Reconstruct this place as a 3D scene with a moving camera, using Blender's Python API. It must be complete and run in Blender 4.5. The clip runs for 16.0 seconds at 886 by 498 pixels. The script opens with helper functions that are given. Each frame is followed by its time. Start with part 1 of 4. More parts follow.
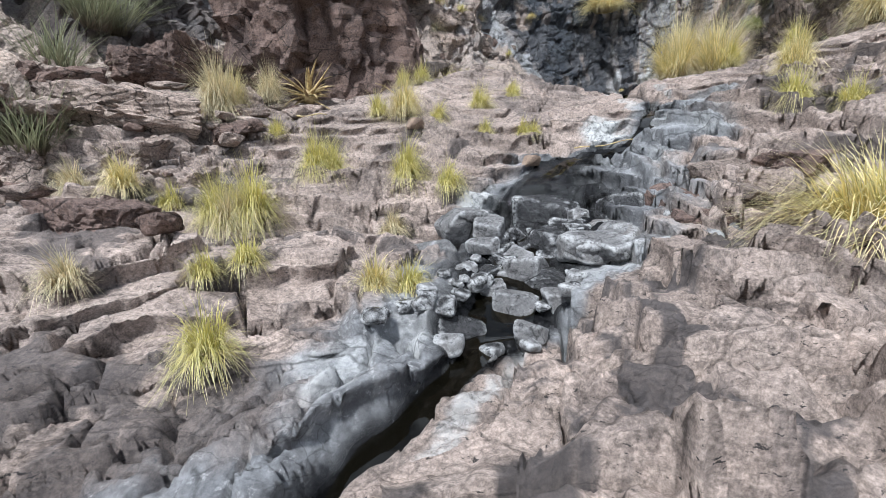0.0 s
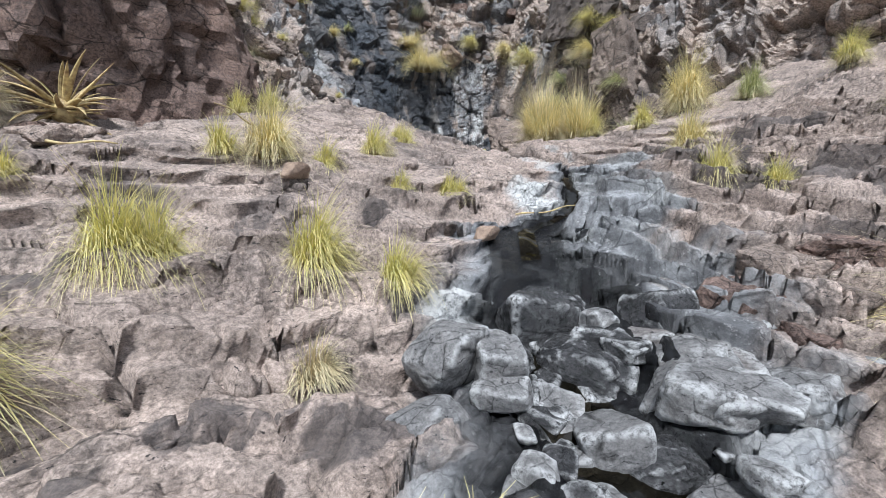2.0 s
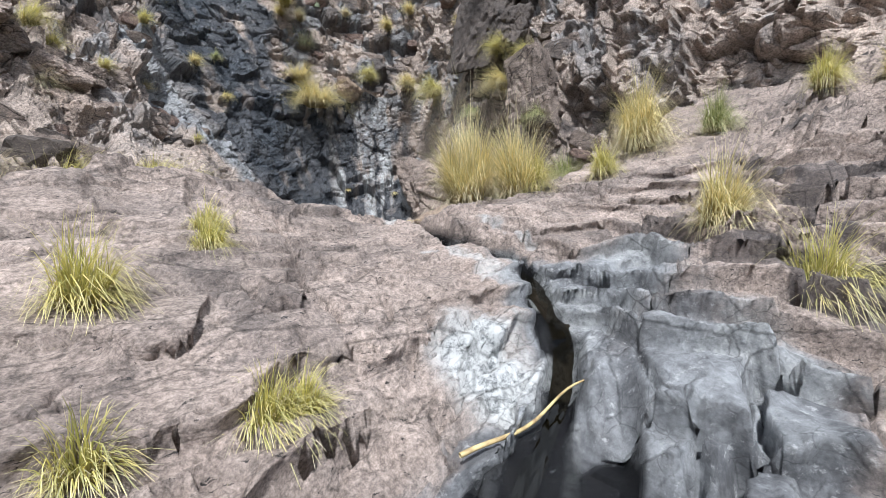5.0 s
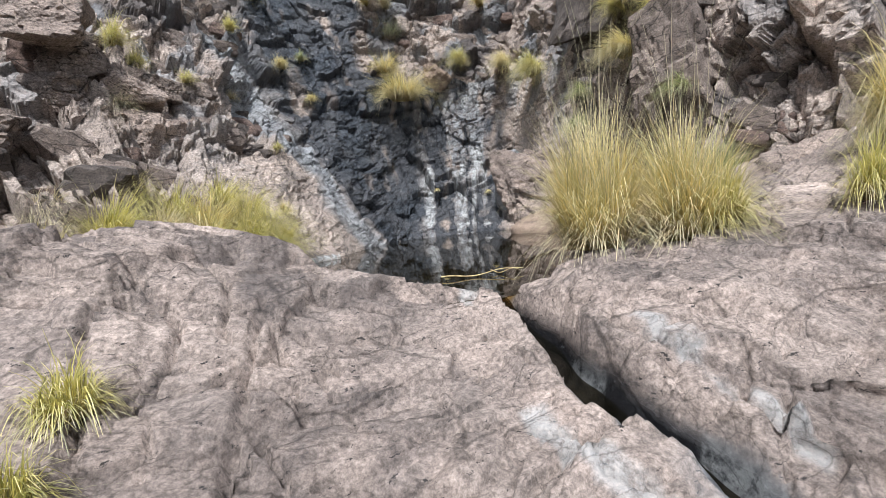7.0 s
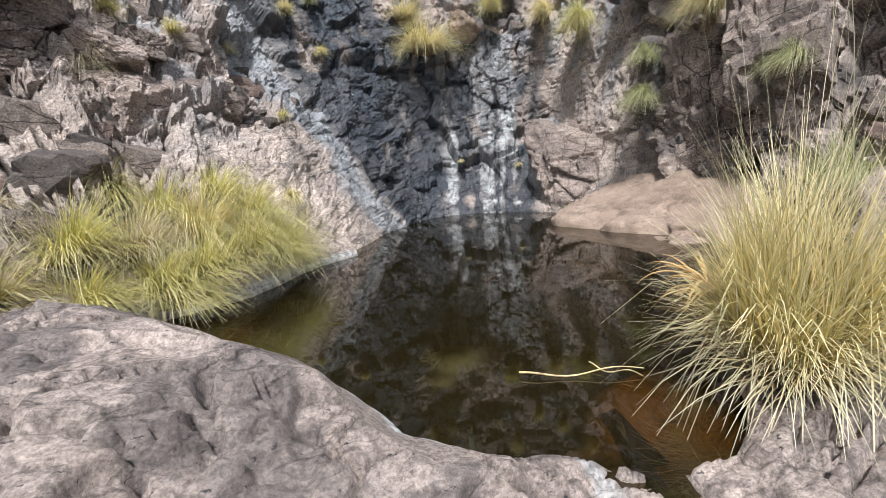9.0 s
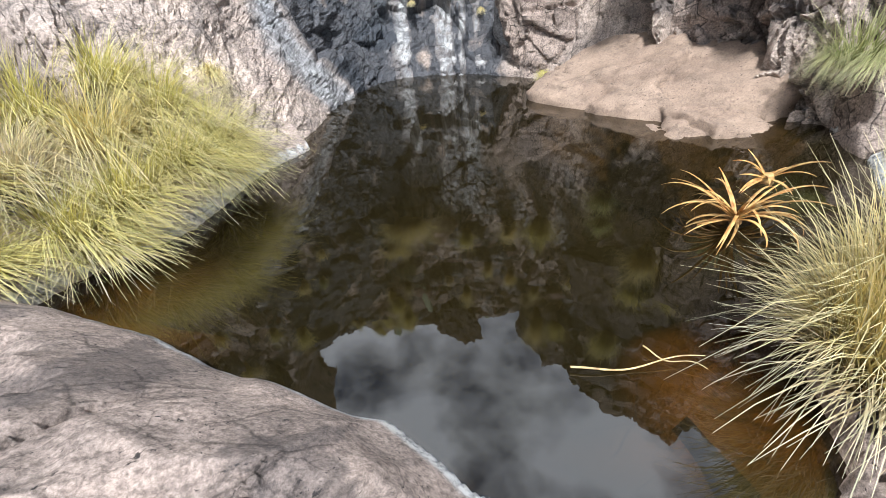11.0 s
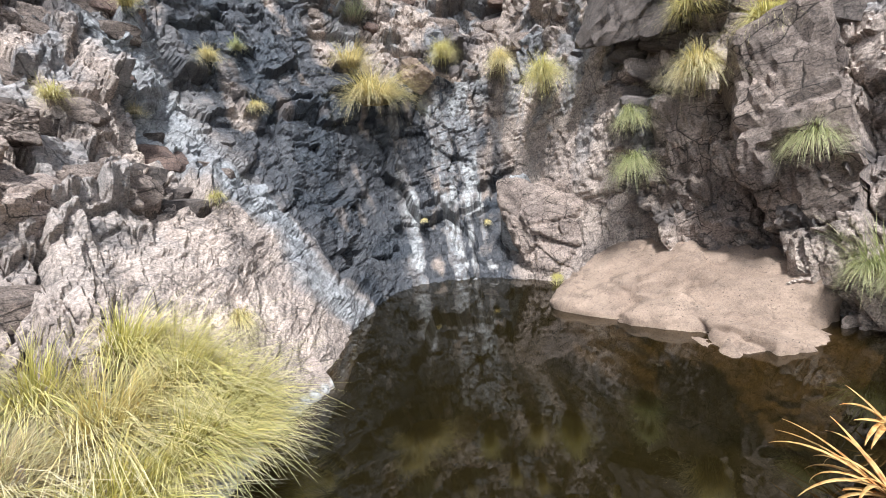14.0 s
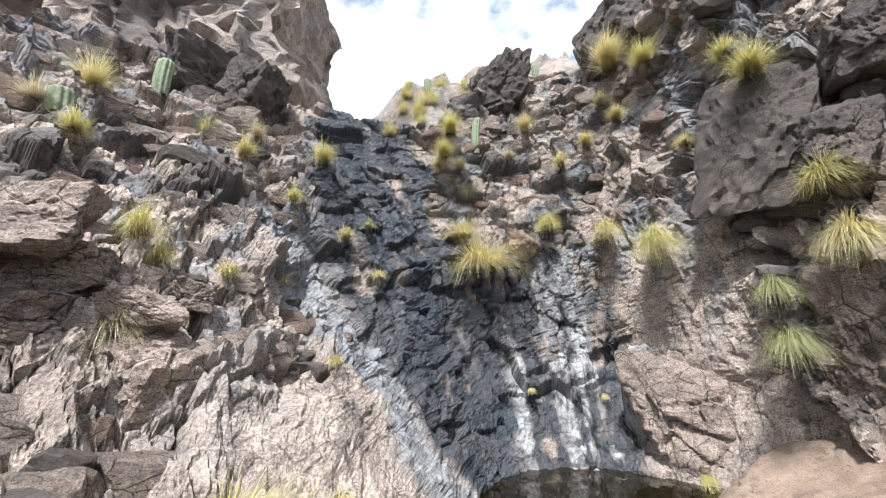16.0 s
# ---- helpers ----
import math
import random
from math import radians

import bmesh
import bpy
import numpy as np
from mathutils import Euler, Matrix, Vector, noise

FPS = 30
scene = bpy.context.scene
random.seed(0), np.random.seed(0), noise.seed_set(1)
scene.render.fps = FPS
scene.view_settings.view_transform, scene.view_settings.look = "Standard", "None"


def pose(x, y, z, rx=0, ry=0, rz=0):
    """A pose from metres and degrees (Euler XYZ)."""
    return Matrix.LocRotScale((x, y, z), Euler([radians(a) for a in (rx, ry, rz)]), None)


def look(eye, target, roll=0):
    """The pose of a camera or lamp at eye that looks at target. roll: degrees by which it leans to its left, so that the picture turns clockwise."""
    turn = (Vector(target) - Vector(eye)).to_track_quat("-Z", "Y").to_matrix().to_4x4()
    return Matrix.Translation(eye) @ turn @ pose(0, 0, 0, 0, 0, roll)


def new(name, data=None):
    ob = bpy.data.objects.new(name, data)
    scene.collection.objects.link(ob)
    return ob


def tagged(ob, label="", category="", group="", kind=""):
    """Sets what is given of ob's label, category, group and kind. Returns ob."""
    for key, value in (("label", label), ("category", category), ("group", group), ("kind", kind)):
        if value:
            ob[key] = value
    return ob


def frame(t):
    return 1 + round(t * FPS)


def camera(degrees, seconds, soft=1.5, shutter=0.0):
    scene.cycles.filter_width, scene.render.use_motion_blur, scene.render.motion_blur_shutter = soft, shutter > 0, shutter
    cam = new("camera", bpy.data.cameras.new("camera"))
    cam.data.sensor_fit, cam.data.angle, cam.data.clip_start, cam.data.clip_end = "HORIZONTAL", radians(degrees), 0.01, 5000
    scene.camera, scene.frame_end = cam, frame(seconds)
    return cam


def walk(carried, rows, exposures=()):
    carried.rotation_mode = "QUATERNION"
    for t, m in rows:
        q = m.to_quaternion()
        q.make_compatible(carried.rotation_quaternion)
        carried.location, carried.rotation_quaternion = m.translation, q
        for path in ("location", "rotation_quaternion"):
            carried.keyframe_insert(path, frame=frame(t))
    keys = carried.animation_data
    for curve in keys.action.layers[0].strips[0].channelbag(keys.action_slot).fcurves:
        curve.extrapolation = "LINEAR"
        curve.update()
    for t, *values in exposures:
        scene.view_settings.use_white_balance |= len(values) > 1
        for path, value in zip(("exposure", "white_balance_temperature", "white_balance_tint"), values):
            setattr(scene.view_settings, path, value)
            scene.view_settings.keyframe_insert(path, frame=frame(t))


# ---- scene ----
cam = camera(95.05, 16.0, soft=0.7)
PATH = [
    (0.0, pose(-0.490, -0.404, -1.081, 77.71, 3.05, -0.19)),
    (0.5, pose(-0.668, 0.086, -1.150, 79.25, 0.78, -2.37)),
    (1.0, pose(-0.993, 0.764, -1.277, 86.63, -0.62, -7.76)),
    (1.5, pose(-1.284, 1.464, -1.104, 87.92, 0.11, -15.91)),
    (2.0, pose(-1.423, 1.743, -0.800, 82.67, 1.28, -27.43)),
    (2.5, pose(-1.277, 2.045, -0.573, 80.99, 4.40, -42.46)),
    (3.0, pose(-1.220, 2.444, -0.370, 85.36, 6.58, -37.34)),
    (3.5, pose(-1.095, 2.797, -0.193, 87.57, 4.64, -39.65)),
    (6.0, pose(1.246, 4.859, 0.246, 83.66, 8.03, -35.55)),
    (6.5, pose(1.442, 5.212, 0.560, 82.48, 9.39, -31.48)),
    (7.0, pose(1.573, 5.685, 0.625, 85.69, 6.78, -25.24)),
    (7.5, pose(1.692, 6.132, 0.655, 83.33, 7.78, -19.81)),
    (8.0, pose(1.783, 6.540, 0.898, 81.86, 4.16, -23.38)),
    (10.5, pose(1.808, 8.036, 1.988, 64.38, 6.08, -27.73)),
    (11.0, pose(1.767, 8.355, 2.062, 57.25, 3.96, -32.78)),
    (11.5, pose(1.847, 8.699, 2.223, 58.40, 5.28, -37.99)),
    (12.0, pose(1.812, 8.975, 2.411, 65.14, 6.41, -36.11)),
    (12.5, pose(1.687, 9.172, 2.492, 65.35, 1.76, -39.11)),
    (13.0, pose(1.728, 9.227, 2.612, 70.17, 4.04, -39.82)),
    (13.5, pose(1.777, 9.258, 2.673, 74.36, 6.06, -36.58)),
    (14.0, pose(1.797, 9.213, 2.727, 81.26, 7.39, -33.83)),
    (14.5, pose(1.666, 9.406, 2.889, 88.88, 6.95, -29.69)),
    (15.0, pose(1.590, 9.505, 3.061, 95.50, 5.90, -24.58)),
    (15.5, pose(1.590, 9.506, 3.059, 99.90, 4.87, -21.79)),
    (16.0, pose(1.590, 9.506, 3.059, 104.32, 5.14, -20.84)),
]
LIGHTING = ((0.0, 0.47, 5900, 8), (3.5, 0.48, 5900, 8), (7.5, 0.5, 6050, 9), (10.5, 0.8, 6050, 9), (11.0, 0.85, 6050, 9), (12.0, 1.02, 6100, 9), (13.5, 0.88, 6000, 9), (16.0, 0.84, 6100, 8))
walk(cam, PATH, LIGHTING)
# camera end

# ---- world, sun, exposure ----
SUN_EL, SUN_AZ = radians(59), radians(210)
world = bpy.data.worlds.new("sky")
scene.world = world
world.use_nodes = True
wt = world.node_tree
wt.nodes.clear()
w_out = wt.nodes.new("ShaderNodeOutputWorld")
w_bg = wt.nodes.new("ShaderNodeBackground")
w_sky = wt.nodes.new("ShaderNodeTexSky")
w_sky.sky_type, w_sky.sun_disc = "NISHITA", False
w_sky.sun_elevation, w_sky.sun_rotation = SUN_EL, SUN_AZ
w_co = wt.nodes.new("ShaderNodeTexCoord")
w_map = wt.nodes.new("ShaderNodeMapping")
w_map.inputs["Scale"].default_value = (1.6, 1.6, 2.6)
w_map.inputs["Location"].default_value = (0.35, 0.1, 0.0)
w_noise = wt.nodes.new("ShaderNodeTexNoise")
w_noise.inputs["Scale"].default_value, w_noise.inputs["Detail"].default_value = 1.7, 7
w_noise.inputs["Roughness"].default_value = 0.56
w_ramp = wt.nodes.new("ShaderNodeValToRGB")
w_ramp.color_ramp.elements[0].position, w_ramp.color_ramp.elements[1].position = 0.41, 0.56
w_mix = wt.nodes.new("ShaderNodeMix")
w_mix.data_type = "RGBA"
w_mix.inputs["B"].default_value = (16.0, 16.6, 17.6, 1)
wt.links.new(w_co.outputs["Generated"], w_map.inputs["Vector"])
wt.links.new(w_map.outputs["Vector"], w_noise.inputs["Vector"])
wt.links.new(w_noise.outputs["Fac"], w_ramp.inputs["Fac"])
wt.links.new(w_ramp.outputs["Color"], w_mix.inputs["Factor"])
wt.links.new(w_sky.outputs["Color"], w_mix.inputs["A"])
wt.links.new(w_mix.outputs["Result"], w_bg.inputs["Color"])
w_bg.inputs["Strength"].default_value = 0.075
wt.links.new(w_bg.outputs["Background"], w_out.inputs["Surface"])
sun = new("sun", bpy.data.lights.new("sun", "SUN"))
sun.data.energy, sun.data.angle, sun.data.color = 5.0, radians(5), (1.0, 0.98, 0.95)
sun.matrix_world = look((math.sin(SUN_AZ) * 40 * math.cos(SUN_EL), math.cos(SUN_AZ) * 40 * math.cos(SUN_EL), 40 * math.sin(SUN_EL)), (0, 0, 0))


# ---- noise ----
def hash3(i, j, k, s):
    h = (i.astype(np.int64) * 374761393 + j.astype(np.int64) * 668265263 + k.astype(np.int64) * 1274126177 + s * 974634721) & 0xFFFFFFFF
    h = ((h ^ (h >> 13)) * 1103515245) & 0xFFFFFFFF
    h = ((h ^ (h >> 16)) * 2246822519) & 0xFFFFFFFF
    return (h ^ (h >> 15)).astype(np.float64) / 4294967296.0


def vnoise(p, s=0):
    """Smooth value noise from -1 to 1 at the rows of p."""
    f = np.floor(p)
    u = p - f
    u = u * u * u * (u * (u * 6 - 15) + 10)
    i, j, k = f.astype(np.int64).T
    out = 0
    for a in (0, 1):
        for b in (0, 1):
            for c in (0, 1):
                w = (u[:, 0] if a else 1 - u[:, 0]) * (u[:, 1] if b else 1 - u[:, 1]) * (u[:, 2] if c else 1 - u[:, 2])
                out = out + w * hash3(i + a, j + b, k + c, s)
    return out * 2 - 1


def fbm(p, octaves=4, s=0, gain=0.5):
    out, amp = 0, 1.0
    for o in range(octaves):
        out = out + amp * vnoise(p * 2.0**o + 17.3 * o, s + o)
        amp *= gain
    return out


def worley(p, s=0, box=False):
    """Nearest cell (square-cornered for box): distance to its border, a number of its own from -1 to 1, and a slope within the cell."""
    f = np.floor(p).astype(np.int64)
    d1, d2 = np.full(len(p), 9.0), np.full(len(p), 9.0)
    val, tilt = np.zeros(len(p)), np.zeros(len(p))
    for a in (-1, 0, 1):
        for b in (-1, 0, 1):
            for c in (-1, 0, 1):
                i, j, k = f[:, 0] + a, f[:, 1] + b, f[:, 2] + c
                v = np.stack([p[:, 0] - i - hash3(i, j, k, s), p[:, 1] - j - hash3(i, j, k, s + 1), p[:, 2] - k - hash3(i, j, k, s + 2)], 1)
                d = np.abs(v).max(1) if box else np.sqrt((v * v).sum(1))
                near = d < d1
                h = hash3(i, j, k, s + 3) * 2 - 1
                g = v[:, 0] * (hash3(i, j, k, s + 4) * 2 - 1) + v[:, 1] * (hash3(i, j, k, s + 5) * 2 - 1) + v[:, 2] * (hash3(i, j, k, s + 6) * 2 - 1)
                d2 = np.where(near, d1, np.minimum(d2, d))
                val, tilt, d1 = np.where(near, h, val), np.where(near, g, tilt), np.where(near, d, d1)
    return d2 - d1, val, tilt


def smooth(a, b, x):
    t = np.clip((x - a) / (b - a), 0, 1)
    return t * t * (3 - 2 * t)


# ---- materials ----
def nodes_of(mat):
    mat.use_nodes = True
    return mat.node_tree, mat.node_tree.nodes["Principled BSDF"]


def rgba(c):
    return (*c, 1)


def mixer(t, fac, a, b, mode="MIX"):
    m = t.nodes.new("ShaderNodeMix")
    m.data_type, m.blend_type = "RGBA", mode
    for key, v in (("Factor", fac), ("A", a), ("B", b)):
        if isinstance(v, (int, float)):
            m.inputs[key].default_value = v
        elif isinstance(v, tuple):
            m.inputs[key].default_value = rgba(v)
        else:
            t.links.new(v, m.inputs[key])
    return m.outputs["Result"]


def noise_node(t, scale, detail=6, rough=0.6, vec=None, kind="ShaderNodeTexNoise"):
    n = t.nodes.new(kind)
    n.inputs["Scale"].default_value = scale
    if kind == "ShaderNodeTexNoise":
        n.inputs["Detail"].default_value, n.inputs["Roughness"].default_value = detail, rough
    if vec is not None:
        t.links.new(vec, n.inputs["Vector"])
    return n


def ramp(t, fac, a, b, lo=(0, 0, 0), hi=(1, 1, 1)):
    r = t.nodes.new("ShaderNodeValToRGB")
    r.color_ramp.elements[0].position, r.color_ramp.elements[1].position = a, b
    r.color_ramp.elements[0].color, r.color_ramp.elements[1].color = rgba(lo), rgba(hi)
    t.links.new(fac, r.inputs["Fac"])
    return r.outputs["Color"]


def bump_chain(t, bsdf, heights):
    prev = None
    for h, strength, dist in heights:
        b = t.nodes.new("ShaderNodeBump")
        b.inputs["Strength"].default_value, b.inputs["Distance"].default_value = strength, dist
        t.links.new(h, b.inputs["Height"])
        if prev is not None:
            t.links.new(prev, b.inputs["Normal"])
        prev = b.outputs["Normal"]
    t.links.new(prev, bsdf.inputs["Normal"])


def attr(t, name):
    a = t.nodes.new("ShaderNodeAttribute")
    a.attribute_name = name
    return a.outputs["Fac"]


def rock_material(name, light, mid, dark, masks=True, rim=False, scale=1.0, crust=(0.33, 0.335, 0.345), silt=False, film=(0.007, 0.007, 0.008), fleck=(0.16, 0.165, 0.17), stretch=(0.8, 1.9, 1.7), crackle=0.5, grain=0.5):
    """Weathered volcanic rock. masks: crust (grey mineral film), wet (dark and shiny) and varnish are read from the mesh."""
    light, mid, dark = [tuple(0.78 * c for c in k) for k in (light, mid, dark)]
    mat = bpy.data.materials.new(name)
    t, bsdf = nodes_of(mat)
    co = t.nodes.new("ShaderNodeTexCoord").outputs["Object"]
    big = noise_node(t, 0.9 * scale, 5, 0.6, co)
    med = noise_node(t, 4.5 * scale, 8, 0.65, co)
    fine = noise_node(t, 30 * scale, 8, 0.75, co)
    grit = noise_node(t, 85 * scale, 5, 0.7, co)
    bent = mixer(t, 0.12, co, med.outputs["Color"])
    lay = t.nodes.new("ShaderNodeMapping")
    lay.inputs["Rotation"].default_value, lay.inputs["Scale"].default_value = (0.30, -0.14, 0.2), (1.0, 1.9, 6.5)
    t.links.new(bent, lay.inputs["Vector"])
    strata = noise_node(t, 3.2 * scale, 9, 0.7, lay.outputs["Vector"])
    col = mixer(t, ramp(t, big.outputs["Fac"], 0.36, 0.64), mid, light)
    col = mixer(t, ramp(t, strata.outputs["Fac"], 0.52, 0.66, (0, 0, 0), (0.7, 0.7, 0.7)), col, tuple(0.5 * (a + b) for a, b in zip(mid, dark)))
    blot = noise_node(t, 1.7 * scale, 12, 0.74, co)
    col = mixer(t, ramp(t, blot.outputs["Fac"], 0.55, 0.60, (0, 0, 0), (0.6, 0.6, 0.6)), col, dark)
    tone = noise_node(t, 2.2 * scale, 6, 0.7, co)
    col = mixer(t, 0.5, col, ramp(t, tone.outputs["Fac"], 0.3, 0.7, (0.60, 0.585, 0.58), (1.2, 1.11, 1.06)), "MULTIPLY")
    col = mixer(t, grain, col, ramp(t, fine.outputs["Fac"], 0.38, 0.60, (0.36, 0.35, 0.34), (1.5, 1.48, 1.46)), "MULTIPLY")
    col = mixer(t, 0.75 * grain, col, ramp(t, grit.outputs["Fac"], 0.36, 0.60, (0.5, 0.5, 0.5), (1.4, 1.4, 1.4)), "MULTIPLY")
    # thin flakes broken off in steps
    steps = []
    for src, inc in ((strata, 0.055), (noise_node(t, 1.3 * scale, 7, 0.62, lay.outputs["Vector"]), 0.05)):
        snapped = t.nodes.new("ShaderNodeMath")
        snapped.operation = "SNAP"
        snapped.inputs[1].default_value = inc
        t.links.new(src.outputs["Fac"], snapped.inputs[0])
        steps.append(snapped.outputs["Value"])
    col = mixer(t, 0.5, col, ramp(t, steps[1], 0.36, 0.62, (0.72, 0.70, 0.69), (1.22, 1.2, 1.18)), "MULTIPLY")
    pits = noise_node(t, 13 * scale, 4, 0.5, lay.outputs["Vector"])
    pit = ramp(t, pits.outputs["Fac"], 0.66, 0.69)
    col = mixer(t, pit, col, tuple(c * 0.35 for c in dark))
    rough = 0.86
    if masks:
        cr, wet, varn, lime = attr(t, "crust"), attr(t, "wet"), attr(t, "varnish"), attr(t, "lime")
        patch = noise_node(t, 3.4, 8, 0.7, co)
        white = noise_node(t, 16, 8, 0.75, co)
        grey = mixer(t, ramp(t, patch.outputs["Fac"], 0.40, 0.60), (0.13, 0.13, 0.136), crust)
        grey = mixer(t, ramp(t, white.outputs["Fac"], 0.56, 0.66), grey, (0.46, 0.46, 0.46))
        grey = mixer(t, 0.6, grey, ramp(t, fine.outputs["Fac"], 0.33, 0.66, (0.55, 0.55, 0.56), (1.2, 1.2, 1.2)), "MULTIPLY")
        col = mixer(t, varn, col, (0.055, 0.05, 0.052))
        col = mixer(t, cr, col, grey)
        streak = mixer(t, ramp(t, white.outputs["Fac"], 0.62, 0.70), film, fleck)
        col = mixer(t, wet, col, streak)
        chalk = mixer(t, ramp(t, white.outputs["Fac"], 0.36, 0.52), (0.12, 0.125, 0.13), (0.60, 0.60, 0.59))
        col = mixer(t, lime, col, chalk)
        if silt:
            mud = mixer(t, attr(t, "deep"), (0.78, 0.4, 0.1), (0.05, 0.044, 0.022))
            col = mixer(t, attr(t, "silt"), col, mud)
        r = t.nodes.new("ShaderNodeMapRange")
        r.inputs["To Min"].default_value, r.inputs["To Max"].default_value = 0.86, 0.17
        t.links.new(wet, r.inputs["Value"])
        t.links.new(r.outputs["Result"], bsdf.inputs["Roughness"])
    else:
        bsdf.inputs["Roughness"].default_value = rough
    bsdf.inputs["Specular IOR Level"].default_value = 0.3
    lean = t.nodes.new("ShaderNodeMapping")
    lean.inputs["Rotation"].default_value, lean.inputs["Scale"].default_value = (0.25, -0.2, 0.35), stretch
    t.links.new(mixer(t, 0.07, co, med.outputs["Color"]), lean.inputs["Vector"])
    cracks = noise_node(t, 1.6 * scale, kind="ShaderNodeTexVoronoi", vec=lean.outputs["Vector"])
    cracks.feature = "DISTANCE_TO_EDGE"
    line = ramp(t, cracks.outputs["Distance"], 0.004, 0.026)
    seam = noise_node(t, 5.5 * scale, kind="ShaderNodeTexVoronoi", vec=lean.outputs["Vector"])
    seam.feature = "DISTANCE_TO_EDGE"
    fine_crack = ramp(t, seam.outputs["Distance"], 0.004, 0.034)
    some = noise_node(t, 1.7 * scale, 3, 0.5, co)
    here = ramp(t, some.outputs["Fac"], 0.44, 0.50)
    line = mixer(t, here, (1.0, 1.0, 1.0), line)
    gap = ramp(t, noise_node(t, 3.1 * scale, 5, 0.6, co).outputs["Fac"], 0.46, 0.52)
    fine_crack = mixer(t, gap, fine_crack, (1.0, 1.0, 1.0))
    # the shade inside the cracks, put into the colour on top of their bump
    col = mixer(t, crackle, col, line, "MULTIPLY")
    col = mixer(t, 0.8 * crackle, col, fine_crack, "MULTIPLY")
    if rim:
        geo = t.nodes.new("ShaderNodeNewGeometry")
        edge = mixer(t, 1.0, ramp(t, geo.outputs["Pointiness"], 0.515, 0.575), ramp(t, fine.outputs["Fac"], 0.38, 0.55), "MULTIPLY")
        col = mixer(t, edge, col, (0.50, 0.50, 0.50))
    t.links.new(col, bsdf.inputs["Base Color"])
    bump_chain(t, bsdf, [(line, 0.8 * crackle, 0.03), (fine_crack, 0.7 * crackle, 0.014), (steps[0], 0.8, 0.16), (steps[1], 0.9, 0.3), (med.outputs["Fac"], 0.4, 0.045), (fine.outputs["Fac"], 0.95, 0.022), (grit.outputs["Fac"], 0.6, 0.006)])
    return mat


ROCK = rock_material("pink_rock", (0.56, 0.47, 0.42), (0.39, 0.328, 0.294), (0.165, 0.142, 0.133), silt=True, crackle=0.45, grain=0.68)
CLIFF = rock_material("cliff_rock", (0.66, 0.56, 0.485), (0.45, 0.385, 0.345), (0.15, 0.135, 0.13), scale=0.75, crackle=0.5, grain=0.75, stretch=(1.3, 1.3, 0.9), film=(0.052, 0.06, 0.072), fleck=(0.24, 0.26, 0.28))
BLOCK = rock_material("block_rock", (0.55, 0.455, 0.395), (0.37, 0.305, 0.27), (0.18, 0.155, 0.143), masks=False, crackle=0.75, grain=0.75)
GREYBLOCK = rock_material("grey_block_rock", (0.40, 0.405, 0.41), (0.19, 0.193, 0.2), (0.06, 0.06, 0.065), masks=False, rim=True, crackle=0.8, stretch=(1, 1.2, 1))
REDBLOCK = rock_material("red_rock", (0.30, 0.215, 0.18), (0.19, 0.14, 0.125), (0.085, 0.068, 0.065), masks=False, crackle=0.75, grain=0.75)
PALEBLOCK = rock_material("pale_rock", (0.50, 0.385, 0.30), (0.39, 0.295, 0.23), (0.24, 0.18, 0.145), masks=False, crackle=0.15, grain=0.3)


def water_material(name, tint, ior=1.8, silt=(0.004, 0.0035, 0.002), cloudy=0.5):
    """Silty tinted water: half see-through below, mirror above by its angle."""
    mat = bpy.data.materials.new(name)
    t, bsdf = nodes_of(mat)
    t.nodes.remove(bsdf)
    co = t.nodes.new("ShaderNodeTexCoord").outputs["Object"]
    n = noise_node(t, 3.0, 3, 0.5, co)
    bump = t.nodes.new("ShaderNodeBump")
    bump.inputs["Strength"].default_value, bump.inputs["Distance"].default_value = 0.05, 0.02
    t.links.new(n.outputs["Fac"], bump.inputs["Height"])
    clear, gloss, mix, fres = [t.nodes.new(k) for k in ("ShaderNodeBsdfTransparent", "ShaderNodeBsdfGlossy", "ShaderNodeMixShader", "ShaderNodeFresnel")]
    murk, body = t.nodes.new("ShaderNodeBsdfDiffuse"), t.nodes.new("ShaderNodeMixShader")
    murk.inputs["Color"].default_value = rgba(silt)
    body.inputs["Fac"].default_value = cloudy
    t.links.new(clear.outputs["BSDF"], body.inputs[1])
    t.links.new(murk.outputs["BSDF"], body.inputs[2])
    clear.inputs["Color"].default_value = rgba(tint)
    gloss.inputs["Roughness"].default_value = 0.0
    fres.inputs["IOR"].default_value = ior
    t.links.new(bump.outputs["Normal"], gloss.inputs["Normal"])
    t.links.new(fres.outputs["Fac"], mix.inputs["Fac"])
    t.links.new(body.outputs["Shader"], mix.inputs[1])
    t.links.new(gloss.outputs["BSDF"], mix.inputs[2])
    t.links.new(mix.outputs["Shader"], t.nodes["Material Output"].inputs["Surface"])
    return mat


STREAMWATER = water_material("stream_water", (0.16, 0.13, 0.09), 1.33)
WATER = water_material("pool_water", (0.2, 0.14, 0.05), 1.9, (0.012, 0.0095, 0.0034), 0.5)


